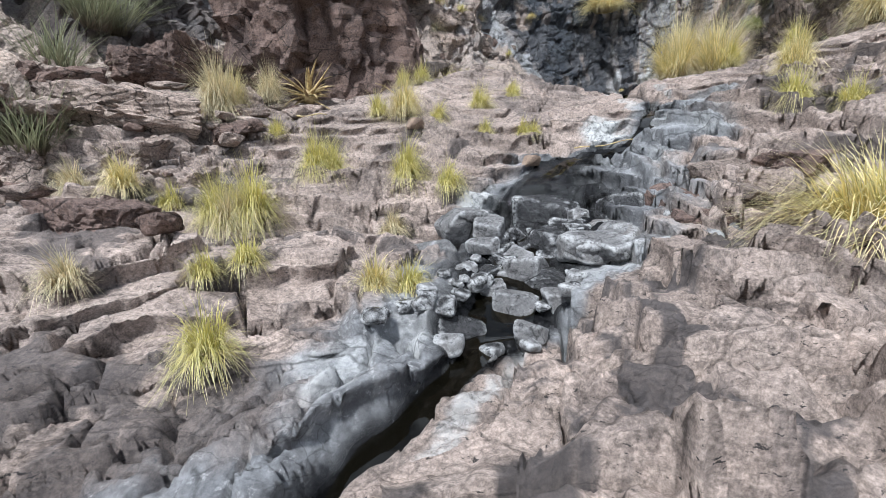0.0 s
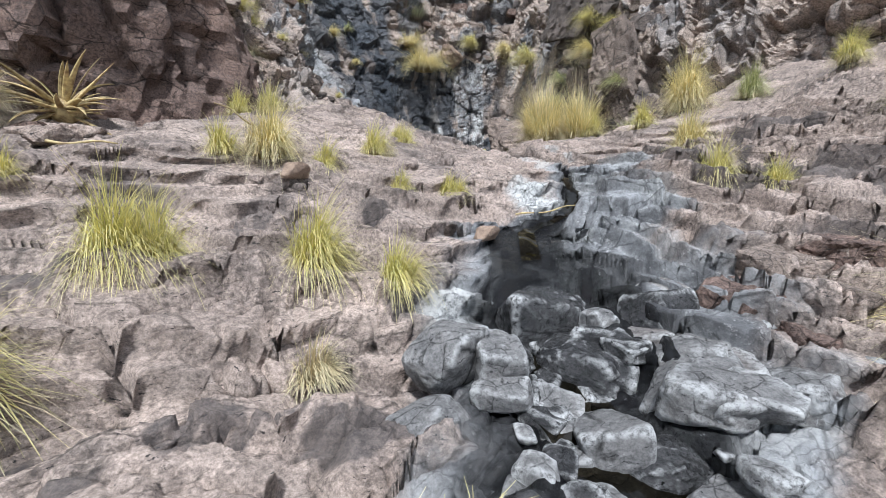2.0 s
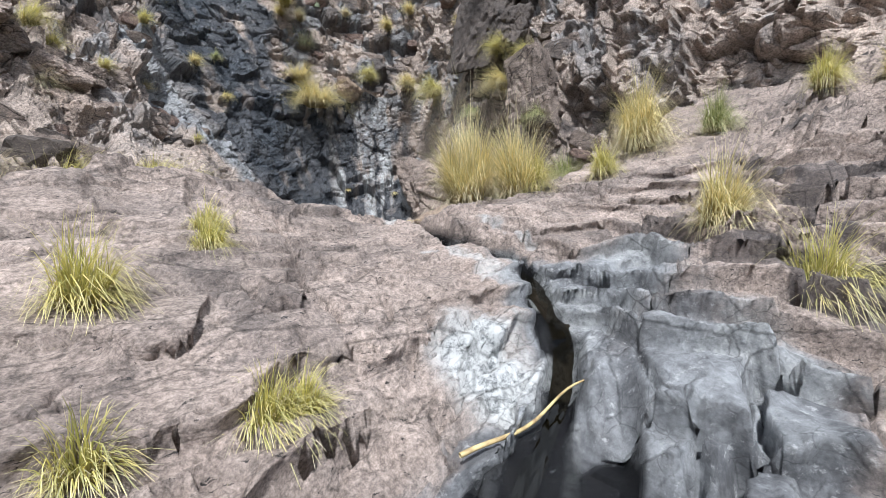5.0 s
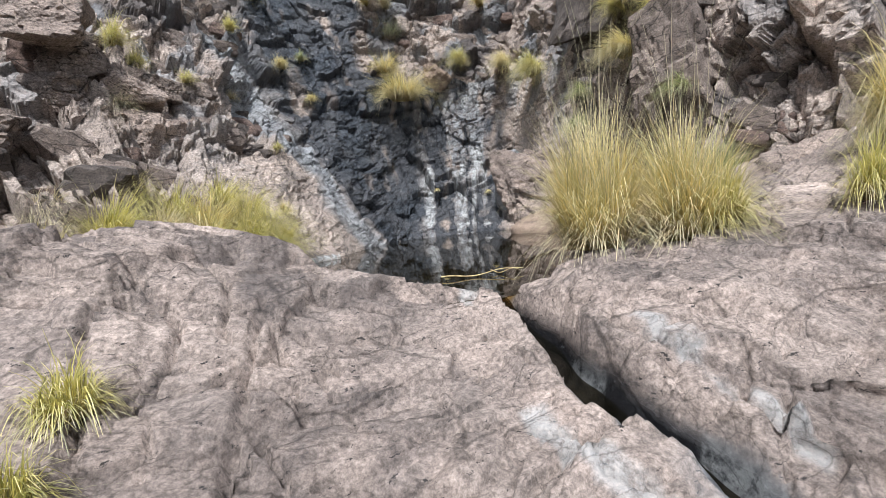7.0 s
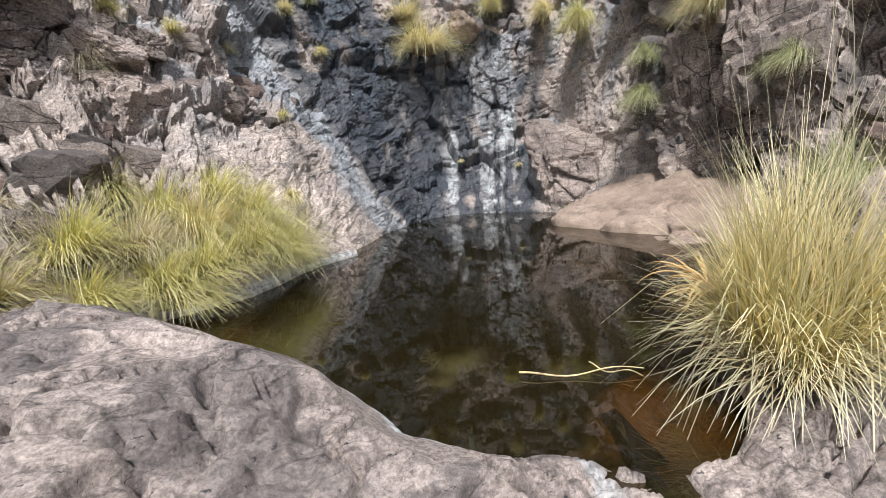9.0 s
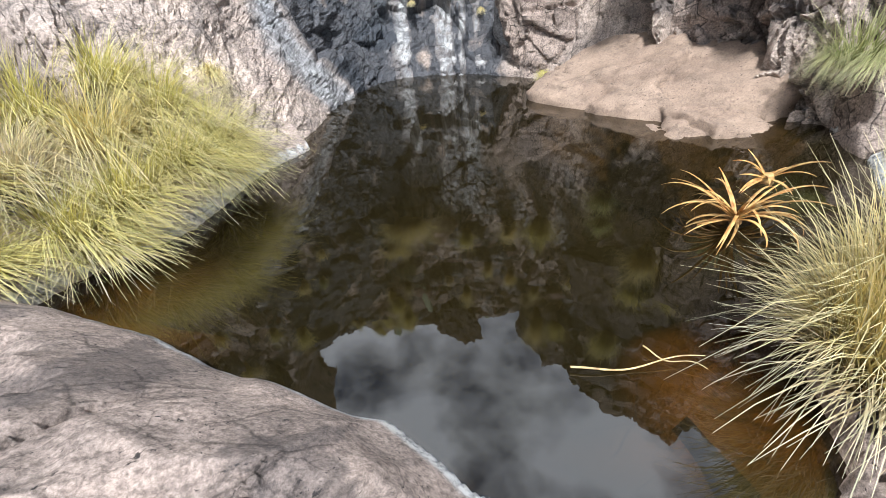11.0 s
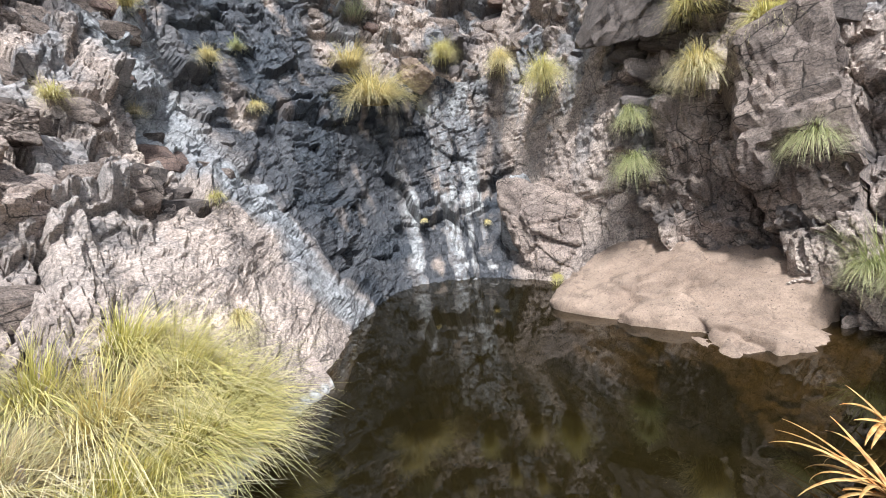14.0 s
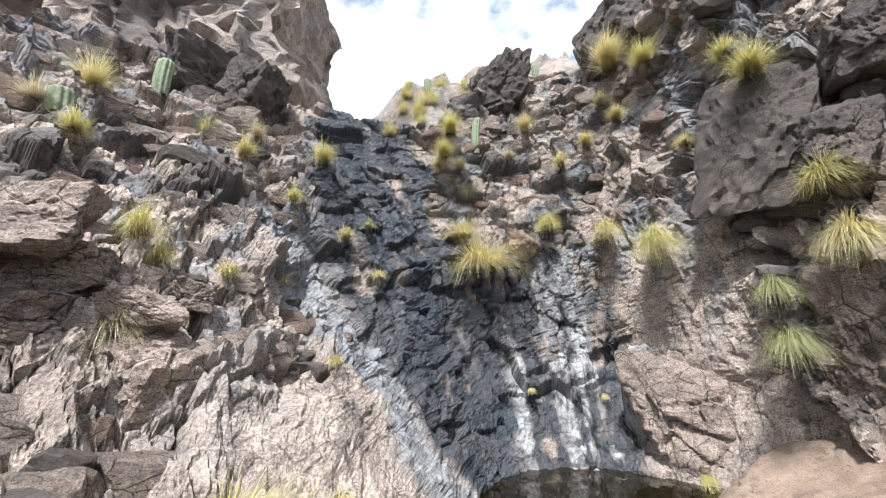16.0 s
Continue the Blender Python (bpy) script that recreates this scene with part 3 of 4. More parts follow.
disp += 0.07 * fbm(cp * 1.6, 5, 161) + 0.02 * fbm(cp * 8, 3, 171)
disp *= smooth(-1.2, 0.3, cz) * 0.7 + 0.3
cp2 = cp + cn * disp[:, None]
stain = fbm(cp * np.array([1.6, 1.6, 0.35]), 5, 181)
c_wet = 0.92 * in_fall * smooth(-0.25, 0.15, 0.35 - 0.5 * stain)
edge_l = smooth(1.0, 0.3, np.abs(ca + warp_c - fall_l + 2.0) / np.interp(cz, [0, 2.5, 4.5], [2.4, 3.2, 6.5])) * smooth(8.5, 6.0, cz)
streaks = in_fall * band(ca, 28, 41, 1.2) * smooth(7.0, 5.5, cz) * smooth(-0.10, 0.14, 0.45 * band(ca, 33, 39.5, 1.0) - 0.1 + fbm(np.stack([ca * 0.55, ca * 0, cz * 0.22], 1), 4, 191) + 0.35 * fbm(cp * 2.5, 4, 195)) * (0.35 + 0.65 * smooth(0.02, 0.12, B3))
c_crust = np.clip(0.9 * edge_l + 0.95 * streaks + 0.65 * smooth(0.05, 0.35, stain) * (1 - in_fall) * smooth(1, 5, cz), 0, 1)
c_wet = c_wet * (1 - np.clip(streaks + edge_l, 0, 1))
c_varn = 0.8 * smooth(0.25, 0.6, fbm(cp * 0.55 + 9, 5, 201) + 0.2 * smooth(4, 9, cz)) * (1 - slab_m) * (1 - round_m)
cliff = mesh_object("rock_wall", cp2, grid_faces(len(azs), len(vs)), CLIFF, soft=False, attrs={"crust": c_crust, "wet": c_wet, "varnish": c_varn, "lime": np.clip(0.7 * streaks * smooth(-0.15, 0.3, fbm(cp * np.array([2.6, 2.6, 1.3]), 5, 217)) + 0.28 * edge_l * smooth(0.0, 0.3, fbm(cp * 1.8, 5, 211)), 0, 1)})
tagged(cliff, "fractured brown cliff round the pool with dark wet fall", "cliff", kind="structure")

# ---- the pool ----
px, py, pf = sheet(-1.5, 12.5, 8.18, 22.18, 0.5)
pool = mesh_object("water", np.stack([px, py, np.zeros_like(px)], 1), pf, WATER)
pool.visible_shadow = False
tagged(pool, "still dark brown pool reflecting cliff and sky", "water", kind="structure")

# ---- far crags ----
def crag(name, x0, x1, y, z0, z1, thick, seed, mat, step=0.28, columns=1.0, slope=0.12):
    """An upright rock mass with a broken face and top, closed behind."""
    xs, zs = np.arange(x0, x1 + step, step), np.arange(z0, z1 + step, step)
    gx, gz = [a.ravel() for a in np.meshgrid(xs, zs, indexing="ij")]
    base = np.stack([gx, np.full_like(gx, y), gz], 1)
    b1, v1, t1 = worley(base * np.array([0.42, 0.4, 0.22 / columns]), seed)
    b2, v2, t2 = worley(base * np.array([1.1, 1.0, 0.6 / columns]), seed + 10)
    d = 0.8 * v1 + 0.8 * t1 + 0.3 * v2 + 0.4 * t2 + 0.4 * fbm(base * 0.5, 4, seed + 20)
    d -= 0.5 * (1 - smooth(0, 0.07, b1)) + 0.25 * (1 - smooth(0, 0.08, b2))
    edge = np.minimum(gx - x0, x1 - gx)
    back = thick * (1 - smooth(0, 2.5, edge + 0.8 * fbm(base * 0.5, 3, seed + 30)))
    top = z1 - gz
    yy = y - d + (gz - z0) * slope + back + thick * (1 - smooth(0, 1.2, top))
    front = np.stack([gx + 0.9 * fbm(base * 0.45, 4, seed + 40), yy, gz + 0.9 * fbm(base * np.array([0.5, 1, 0.05]), 4, seed + 50) * smooth(3, 0, top)], 1)
    ob = mesh_object(name, front, grid_faces(len(xs), len(zs)), mat, soft=False, attrs={"lime": np.zeros(len(gx)), "crust": 0.35 * smooth(0.2, 0.6, fbm(base * np.array([0.6, 1, 0.1]), 4, seed + 60)), "wet": np.zeros(len(gx)), "varnish": 0.6 * smooth(0.2, 0.5, fbm(base * np.array([0.4, 1, 0.15]), 4, seed + 70))})
    return ob


tower = crag("rock_tower", -22, 4.2, 27.0, 9.0, 46.0, 5.0, 301, CLIFF, step=0.3, columns=2.2, slope=0.05)
tagged(tower, "tall brown columnar rock tower above the cliff", "rock tower", kind="structure")


def ridge(name, x0, x1, y0, y1, heights, seed, mat):
    """A broken hilltop behind the cliff; heights: x and crest height."""
    xs, ys = np.arange(x0, x1, 0.3), np.arange(y0, y1, 0.3)
    gx, gy = [a.ravel() for a in np.meshgrid(xs, ys, indexing="ij")]
    p = np.stack([gx, gy, np.zeros_like(gx)], 1)
    b, v, t = worley(p * 0.6, seed)
    crest = np.interp(gx, *zip(*heights))
    z = crest - 7.0 * (1 - smooth(y0, y0 + 7, gy)) + 0.5 * v + 0.7 * t + 0.5 * fbm(p * 0.7, 4, seed + 9)
    flat = np.zeros(len(gx))
    return mesh_object(name, np.stack([gx, gy, z], 1), grid_faces(len(xs), len(ys)), mat, soft=False, attrs={"crust": 0.4 * smooth(0, 0.5, v), "wet": flat, "varnish": 0.5 * smooth(0.2, 0.6, -v)})


hilltop = ridge("hilltop", 4.5, 40, 25, 36, ((4, 14), (6.5, 17.3), (8.5, 19.6), (11, 20.6), (15, 22.3), (17, 22.6), (20, 24.5), (25, 24.5), (40, 26)), 401, CLIFF)
tagged(hilltop, "brown grassy hilltop above the fall", "hill", kind="structure")


# ---- finding the surface ----
from mathutils.bvhtree import BVHTree

TREES = [BVHTree.FromPolygons([v.co for v in o.data.vertices], [tuple(p.vertices) for p in o.data.polygons]) for o in (ground, cliff, hilltop)]


def snap(x, y, z):
    """The nearest place on the ground or the cliffs, and its normal."""
    hits = [h for h in (t.find_nearest(Vector((x, y, z))) for t in TREES) if h[0] is not None]
    best = min(hits, key=lambda h: h[3])
    return best[0], best[1]


# ---- stones ----
def sphere_dirs(level):
    bm = bmesh.new()
    bmesh.ops.create_icosphere(bm, subdivisions=level, radius=1)
    bm.verts.ensure_lookup_table()
    v = np.array([q.co[:] for q in bm.verts])
    f = np.array([[q.index for q in p.verts] for p in bm.faces])
    bm.free()
    return v, f


DIRS = {k: sphere_dirs(k) for k in (3, 4, 5, 6)}


def stone_mesh(name, seed, mat, level=3, planes=11, size=(1, 1, 1), rounded=0.0, rough=0.03):
    """A stone cut by flat faces, worn by rounded from 0 to 1. size: full width, depth and height."""
    v, f = DIRS[level]
    rng = np.random.RandomState(seed)
    n = rng.normal(size=(planes, 3))
    n /= np.linalg.norm(n, axis=1)[:, None]
    n = np.concatenate([n, [(1, 0, 0), (-1, 0, 0), (0, 1, 0), (0, -1, 0), (0, 0, 1), (0, 0, -1)] + rng.normal(size=(6, 3)) * 0.12])
    n /= np.linalg.norm(n, axis=1)[:, None]
    h = np.concatenate([rng.uniform(0.72, 1.0, planes), rng.uniform(0.78, 0.95, 6)])
    dots = np.maximum(v @ n.T, 1e-3)
    r = (h / dots)
    sharp = r.min(1)
    soft_r = (np.sum(r ** -9.0, 1)) ** (-1 / 9.0)
    r = sharp * (1 - rounded) + soft_r * rounded
    p = v * r[:, None] * 0.56
    p = p + v * (rough * fbm(v * 2.2 + seed, 4, seed % 97))[:, None] + v * (0.3 * rough * fbm(v * 9 + seed, 3, 7))[:, None]
    p = p * np.array(size)
    if level > 3:
        # broken faces and cracks at real size
        rate = 2.4 / max(0.6, min(size))
        e, c, g = worley(p * rate + seed, 7 + seed % 50)
        e2, c2, g2 = worley(p * rate * 2.7 + seed, 9 + seed % 50)
        amp = 0.05 * min(size)
        p = p + v * ((1 - 0.92 * rounded) * (amp * (1.1 * c + 1.6 * g) - 1.0 * amp * (1 - smooth(0, 0.08, e)) + 0.35 * amp * (c2 + 1.4 * g2) - 0.3 * amp * (1 - smooth(0, 0.1, e2))))[:, None]
    me_ob = mesh_object(name, p, f, mat, soft=rounded > 0.3)
    return me_ob


def stone(name, at, size, seed, mat, label, category="rock", turn=(0, 0, 0), level=4, planes=11, rounded=0.2, rough=0.03, group="", parent=None):
    ob = stone_mesh(name, seed, mat, level, planes, size, rounded, rough)
    ob.matrix_world = pose(*at, *turn)
    if parent is not None:
        ob.parent = parent
        return ob
    return tagged(ob, label, category, group)


# ---- grass ----
def grass_material(name, base, mid, tip):
    mat = bpy.data.materials.new(name)
    t, bsdf = nodes_of(mat)
    geo = t.nodes.new("ShaderNodeNewGeometry")
    along = attr(t, "along")
    col = mixer(t, ramp(t, along, 0.05, 0.45), base, mid)
    col = mixer(t, ramp(t, along, 0.45, 1.0), col, tip)
    col = mixer(t, 0.8, col, ramp(t, geo.outputs["Random Per Island"], 0.0, 1.0, (0.42, 0.46, 0.42), (1.3, 1.22, 1.25)), "MULTIPLY")
    t.links.new(col, bsdf.inputs["Base Color"])
    bsdf.inputs["Roughness"].default_value = 0.55
    col = mixer(t, 1.0, col, (0.9, 0.9, 0.92), "MULTIPLY")
    t.links.new(col, bsdf.inputs["Base Color"])
    tr = t.nodes.new("ShaderNodeBsdfTranslucent")
    t.links.new(col, tr.inputs["Color"])
    mx = t.nodes.new("ShaderNodeMixShader")
    mx.inputs["Fac"].default_value = 0.35
    t.links.new(bsdf.outputs["BSDF"], mx.inputs[1])
    t.links.new(tr.outputs["BSDF"], mx.inputs[2])
    t.links.new(mx.outputs["Shader"], t.nodes["Material Output"].inputs["Surface"])
    return mat


GOLD = grass_material("golden_grass", (0.36, 0.27, 0.11), (0.72, 0.61, 0.22), (0.84, 0.76, 0.46))
LIME = grass_material("yellow_green_grass", (0.36, 0.29, 0.12), (0.62, 0.57, 0.15), (0.76, 0.69, 0.34))
GREEN = grass_material("green_grass", (0.28, 0.25, 0.11), (0.36, 0.40, 0.14), (0.58, 0.57, 0.32))
STRAW = grass_material("straw_grass", (0.34, 0.28, 0.16), (0.64, 0.54, 0.30), (0.74, 0.68, 0.46))
SHRUB = grass_material("shrub_twigs", (0.16, 0.13, 0.09), (0.24, 0.25, 0.14), (0.34, 0.37, 0.22))


def blades(n, height, spread, seed, width=0.008, droop=0.6, base=0.12, lean=0.55, segs=5, hang=(0, 0)):
    """Many tapering blades from a narrow foot. spread: how far the tips reach; hang: a common way to lean."""
    rng = np.random.RandomState(seed)
    a = rng.uniform(0, 2 * np.pi, n)
    rad = np.sqrt(rng.uniform(0, 1, n))
    foot = np.stack([np.cos(a), np.sin(a)], 1) * (rad * base)[:, None]
    a2 = a + rng.normal(0, 0.5, n)
    out = np.stack([np.cos(a2), np.sin(a2)], 1)
    L = height * rng.uniform(0.4, 1.2, n) * (1 - 0.15 * rad)
    reach = spread * (0.15 + rad ** 1.3 * rng.uniform(0.5, 1.1, n)) * lean / 0.55
    dr = droop * rng.uniform(0.2, 1.2, n) * rad
    wdt = width * rng.uniform(0.6, 1.3, n)
    t = np.linspace(0, 1, segs)
    side = np.stack([-out[:, 1], out[:, 0]], 1)
    verts = []
    wob = rng.normal(0, 0.115, (n, 2)) * height
    lump = 1 + 0.38 * np.sin(3 * a + seed) * rad
    L = L * lump
    for k, s in enumerate(t):
        xy = foot + out * (reach * (0.55 * s + 0.45 * s ** 2.2))[:, None] + wob * (s * s) + np.array(hang) * height * (s ** 1.5)
        z = L * (s - dr * s ** 2.6) - height * 0.35 * (np.hypot(*hang) * s ** 2.4)
        wk = wdt * (1 - s) ** 0.7 * 0.5 + 0.0006
        c = np.concatenate([xy, z[:, None]], 1)
        o = np.concatenate([side * wk[:, None], np.zeros((n, 1))], 1)
        verts += [c - o, c + o]
    V = np.stack(verts, 1).reshape(-1, 3)
    i = np.arange(n)[:, None] * (2 * segs) + (np.arange(segs - 1) * 2)[None, :]
    i = i.ravel()
    F = np.stack([i, i + 1, i + 3, i + 2], 1)
    along = np.tile(np.repeat(t, 2), n)
    return V, F, along


def tussock(name, at, n, height, spread, seed, mat, label, stems=0, dead=True, group="grass tussocks", category="grass", **more):
    """A tussock of its own: blades, dry skirt and, where it has them, thin flower stems."""
    foot, _ = snap(*at)
    root = new(name)
    root.location = foot - Vector((0, 0, 0.03))
    V, F, al = blades(n, height, spread, seed, **more)
    tagged(mesh_object("foliage", V, F, mat, root, attrs={"along": al}), kind="stuff")
    if dead:
        V, F, al = blades(max(20, n // 4), height * 0.55, spread * 1.0, seed + 1, width=more.get("width", 0.008), droop=1.5, base=more.get("base", 0.12) * 1.1, lean=0.8, hang=more.get("hang", (0, 0)))
        tagged(mesh_object("dry_skirt", V, F, STRAW, root, attrs={"along": al}), kind="stuff")
    if stems:
        V, F, al = blades(stems, height * 1.45, spread * 0.75, seed + 2, width=0.004, droop=0.12, base=more.get("base", 0.12), lean=0.5)
        tagged(mesh_object("stem_spray", V, F, STRAW, root, attrs={"along": al}), kind="stuff")
    return tagged(root, label, category, group)

# ---- water running down the bed ----
def stream_ribbon(name, y0, y1, half, lift, label):
    ys = np.arange(y0, y1, 0.04)
    cx, sz = soft_interp(ys, STREAM[:, 0], STREAM[:, 1]), soft_interp(ys, STREAM[:, 0], STREAM[:, 2])
    us = np.linspace(-1, 1, 9)
    w = half * np.where(ys < 2.2, 0.5, 1.0) * (1 + 0.35 * fbm(np.stack([ys * 1.7, ys * 0, ys * 0], 1), 3, 501))
    gx = cx[:, None] + us[None, :] * w[:, None]
    gy = np.repeat(ys[:, None], 9, 1)
    gz = np.repeat((sz + lift)[:, None], 9, 1) + 0.006 * fbm(np.stack([gx.ravel() * 9, gy.ravel() * 9, gx.ravel() * 0], 1), 3, 505).reshape(gx.shape)
    ob = mesh_object(name, np.stack([gx, gy, gz], -1).reshape(-1, 3), grid_faces(len(ys), 9)[:, ::-1], STREAMWATER)
    ob.visible_shadow = False
    return tagged(ob, label, "water", kind="structure")


stream_ribbon("stream_water", -4.0, 3.9, 0.42, 0.07, "dark brown stream water between the boulders")
stream_ribbon("channel_water", 4.35, 8.9, 0.11, 0.04, "thin dark water running in the rock channel")

# ---- boulders and slabs ----
BROWNBLOCK = rock_material("brown_block_rock", (0.40, 0.33, 0.285), (0.24, 0.2, 0.178), (0.10, 0.088, 0.083), masks=False, crackle=0.75, grain=0.75)
bluff = stone("rock_bluff", (-3.2, 10.4, 1.9), (4.6, 3.2, 7.0), 23, REDBLOCK, "dark reddish brown rock bluff behind the dead agave", "rock", (0, 0, 12), level=6, planes=9, rounded=0.05, rough=0.06)
stone("pale_slab", (9.7, 13.0, -0.85), (3.6, 4.4, 3.1), 31, PALEBLOCK, "pale smooth rock slab reaching into the pool", "rock", (0, -8, 8), level=6, planes=9, rounded=0.55, rough=0.03)
stone("pale_ledge", (8.95, 12.2, -0.6), (2.1, 3.1, 1.75), 37, PALEBLOCK, "low pale rock ledge at the pool's edge", "rock", (2, -5, -18), level=6, planes=6, rounded=0.35, rough=0.025)
stone("pool_boulder", (9.75, 9.55, -0.1), (2.0, 1.8, 2.3), 41, BLOCK, "brown boulder with pale top beside the pool", "rock", (0, 0, 30), level=5, rounded=0.4)
stone("rounded_wall_rock", (10.75, 17.0, 0.9), (2.6, 3.0, 3.6), 43, BLOCK, "large rounded brown rock beside the fall", "rock", (0, 8, 20), level=6, planes=9, rounded=0.3, rough=0.04)
stone("white_rock", (10.1, 18.0, 1.7), (0.9, 0.9, 2.2), 47, GREYBLOCK, "pale grey mineral-coated rock beside the fall", "rock", (0, 12, 0), level=4, rounded=0.6)
stone("wedged_stone", (9.3, 21.1, 6.35), (1.25, 0.8, 0.95), 53, PALEBLOCK, "pale flat stone wedged above the fall", "rock", (20, 15, 30), level=4, planes=8, rounded=0.1)

# dark overhanging slabs high on the wall: place, size, tilt about y
DARK_SLABS = ((11.7, 14.7, 7.2, 1.0, 2.4, 3.6, 14), (11.5, 13.3, 6.3, 1.1, 1.4, 1.5, 20), (12.2, 12.4, 8.2, 1.3, 1.5, 1.5, 8), (-1.2, 25.0, 13.8, 3.2, 2.0, 2.6, -8),
              (0.6, 23.8, 12.4, 2.2, 1.8, 2.8, 10), (12.6, 26.5, 16.6, 3.2, 2.5, 3.8, -12), (17.2, 21.8, 17.6, 4.0, 3.0, 4.2, 10), (10.9, 11.9, 2.8, 1.7, 2.1, 3.0, 6), (11.0, 13.4, 2.3, 1.6, 1.7, 3.2, 8))
DARKROCK = rock_material("dark_rock", (0.21, 0.178, 0.16), (0.12, 0.105, 0.098), (0.05, 0.046, 0.045), masks=False)
for i, (x, y, z, a, b, c, tilt) in enumerate(DARK_SLABS):
    stone("dark_slab", (x, y, z), (a, b, c), 60 + i, DARKROCK if i < 7 else BROWNBLOCK, "dark angular rock slab jutting from the cliff", "rock", (6, tilt, 15 * i), level=5, planes=7, rounded=0.02, group="jutting slabs")

# boulders on the left wall: place and size
LEFT_BOULDERS = ((-0.3, 16.3, 4.0, 1.2, 0.9, 0.6), (-1.2, 16.3, 4.6, 1.4, 1.0, 0.9), (1.0, 17.2, 3.4, 1.0, 0.9, 0.9), (-0.1, 16.2, 3.0, 1.5, 1.2, 1.5), (0.2, 16.9, 4.3, 0.8, 0.7, 0.6),
                 (-1.5, 16.2, 3.9, 1.4, 1.0, 0.9), (-1.4, 15.8, 5.1, 1.5, 1.1, 1.0), (1.2, 17.6, 2.7, 0.9, 0.8, 1.2), (-2.2, 14.6, 2.8, 1.3, 1.0, 1.0), (-0.9, 15.4, 2.1, 1.2, 1.0, 1.0))
for i, (x, y, z, a, b, c) in enumerate(LEFT_BOULDERS):
    stone("wall_boulder", (x, y, z), (a * 0.85, b * 0.85, c * 0.85), 80 + i, BROWNBLOCK if i % 3 else BLOCK, "angular brown boulder lodged in the rock wall", "rock", (8 * (i % 3) - 8, 14 - 7 * (i % 4), 20 - 13 * (i % 4)), level=5, planes=4, rounded=0.04, group="wall boulders")

WETROCK = rock_material("wet_rock", (0.12, 0.124, 0.13), (0.04, 0.041, 0.045), (0.012, 0.012, 0.014), masks=False, rim=True)
WETROCK.node_tree.nodes["Principled BSDF"].inputs["Roughness"].default_value = 0.22
STAINBLOCK = rock_material("stained_block_rock", (0.36, 0.355, 0.36), (0.24, 0.225, 0.22), (0.08, 0.076, 0.076), masks=False, rim=True)
# boulders in the stream: place, width, depth, height, grey or not
STREAM_BOULDERS = ((0.62, 4.12, -1.78, 0.86, 0.5, 0.5), (-0.36, 3.85, -1.78, 0.44, 0.4, 0.42), (-0.02, 3.78, -1.86, 0.42, 0.36, 0.40), (0.58, 3.62, -1.98, 0.72, 0.45, 0.42),
                   (0.25, 3.1, -2.12, 0.40, 0.42, 0.32), (-0.62, 3.55, -1.95, 0.52, 0.34, 0.22), (-0.15, 3.08, -2.1, 0.22, 0.2, 0.14), (0.09, 3.3, -2.08, 0.17, 0.15, 0.12),
                   (-0.2, 2.9, -2.15, 0.25, 0.22, 0.16), (0.36, 2.88, -2.13, 0.42, 0.34, 0.24), (0.4, 2.62, -2.2, 0.36, 0.3, 0.22), (-0.38, 3.05, -2.1, 0.2, 0.18, 0.12),
                   (1.2, 3.52, -1.72, 0.5, 0.45, 0.5), (0.8, 3.0, -1.92, 0.55, 0.5, 0.36),
                   (0.02, 2.6, -2.24, 0.34, 0.3, 0.26), (-0.42, 2.35, -2.3, 0.4, 0.3, 0.24), (0.08, 2.25, -2.32, 0.26, 0.24, 0.2), (-0.12, 2.85, -2.18, 0.3, 0.24, 0.2))
for i, (x, y, z, a, b, c) in enumerate(STREAM_BOULDERS):
    stone("stream_boulder", (x, y, z), (a * 0.95, b * 0.95, c * 1.0), 110 + i, GREYBLOCK if i % 3 else WETROCK, "grey rounded boulder sitting in the wet stream bed", "rock", (5 * (i % 3), 6 - 5 * (i % 4), 37 * i), level=5, planes=8, rounded=0.75, rough=0.02, group="stream boulders")
rng = np.random.RandomState(77)
for i in range(46):
    y = rng.uniform(2.0, 3.9)
    x = np.interp(y, STREAM[:, 0], STREAM[:, 1]) + rng.uniform(-0.6, 0.6)
    foot, _ = snap(x, y, -2.0)
    s = rng.uniform(0.06, 0.18)
    stone("cobble", (foot.x, foot.y, foot.z + 0.02), (s * 1.3, s, s * 0.7), 200 + i % 9, WETROCK if i % 3 else GREYBLOCK, "small grey stone in the wet stream bed", "stone", (0, 0, 50 * i), level=3, rounded=0.5, group="stream cobbles")

# the debris slope on the left: place and size
# fractured grey blocks set in the right bank and over the hollow
for i in range(76):
    if i < 60:
        y = rng.uniform(2.6, 4.4)
        x = np.interp(y, STREAM[:, 0], STREAM[:, 1]) + rng.uniform(0.6, 1.8)
        s = rng.uniform(0.16, 0.42)
    else:
        y = rng.uniform(3.35, 4.05)
        x = np.interp(y, STREAM[:, 0], STREAM[:, 1]) + rng.uniform(-0.5, 0.5)
        s = rng.uniform(0.16, 0.3)
    foot, _ = snap(x, y, -1.8)
    stone("grey_block", (foot.x, foot.y, foot.z - s * (0.2 if i < 60 else 0.04)), (s * 1.5, s * 1.1, s * 0.75), 300 + i % 14, (GREYBLOCK, STAINBLOCK, WETROCK)[(2, 2, 0)[i % 3] if i >= 60 else (0, 1, 0, 1, 0)[i % 5]], "angular grey fractured block in the stream bank", "rock", (rng.uniform(-14, 14), rng.uniform(-14, 14), rng.uniform(0, 180)), level=4, planes=5, rounded=0.35, rough=0.02, group="bank blocks")

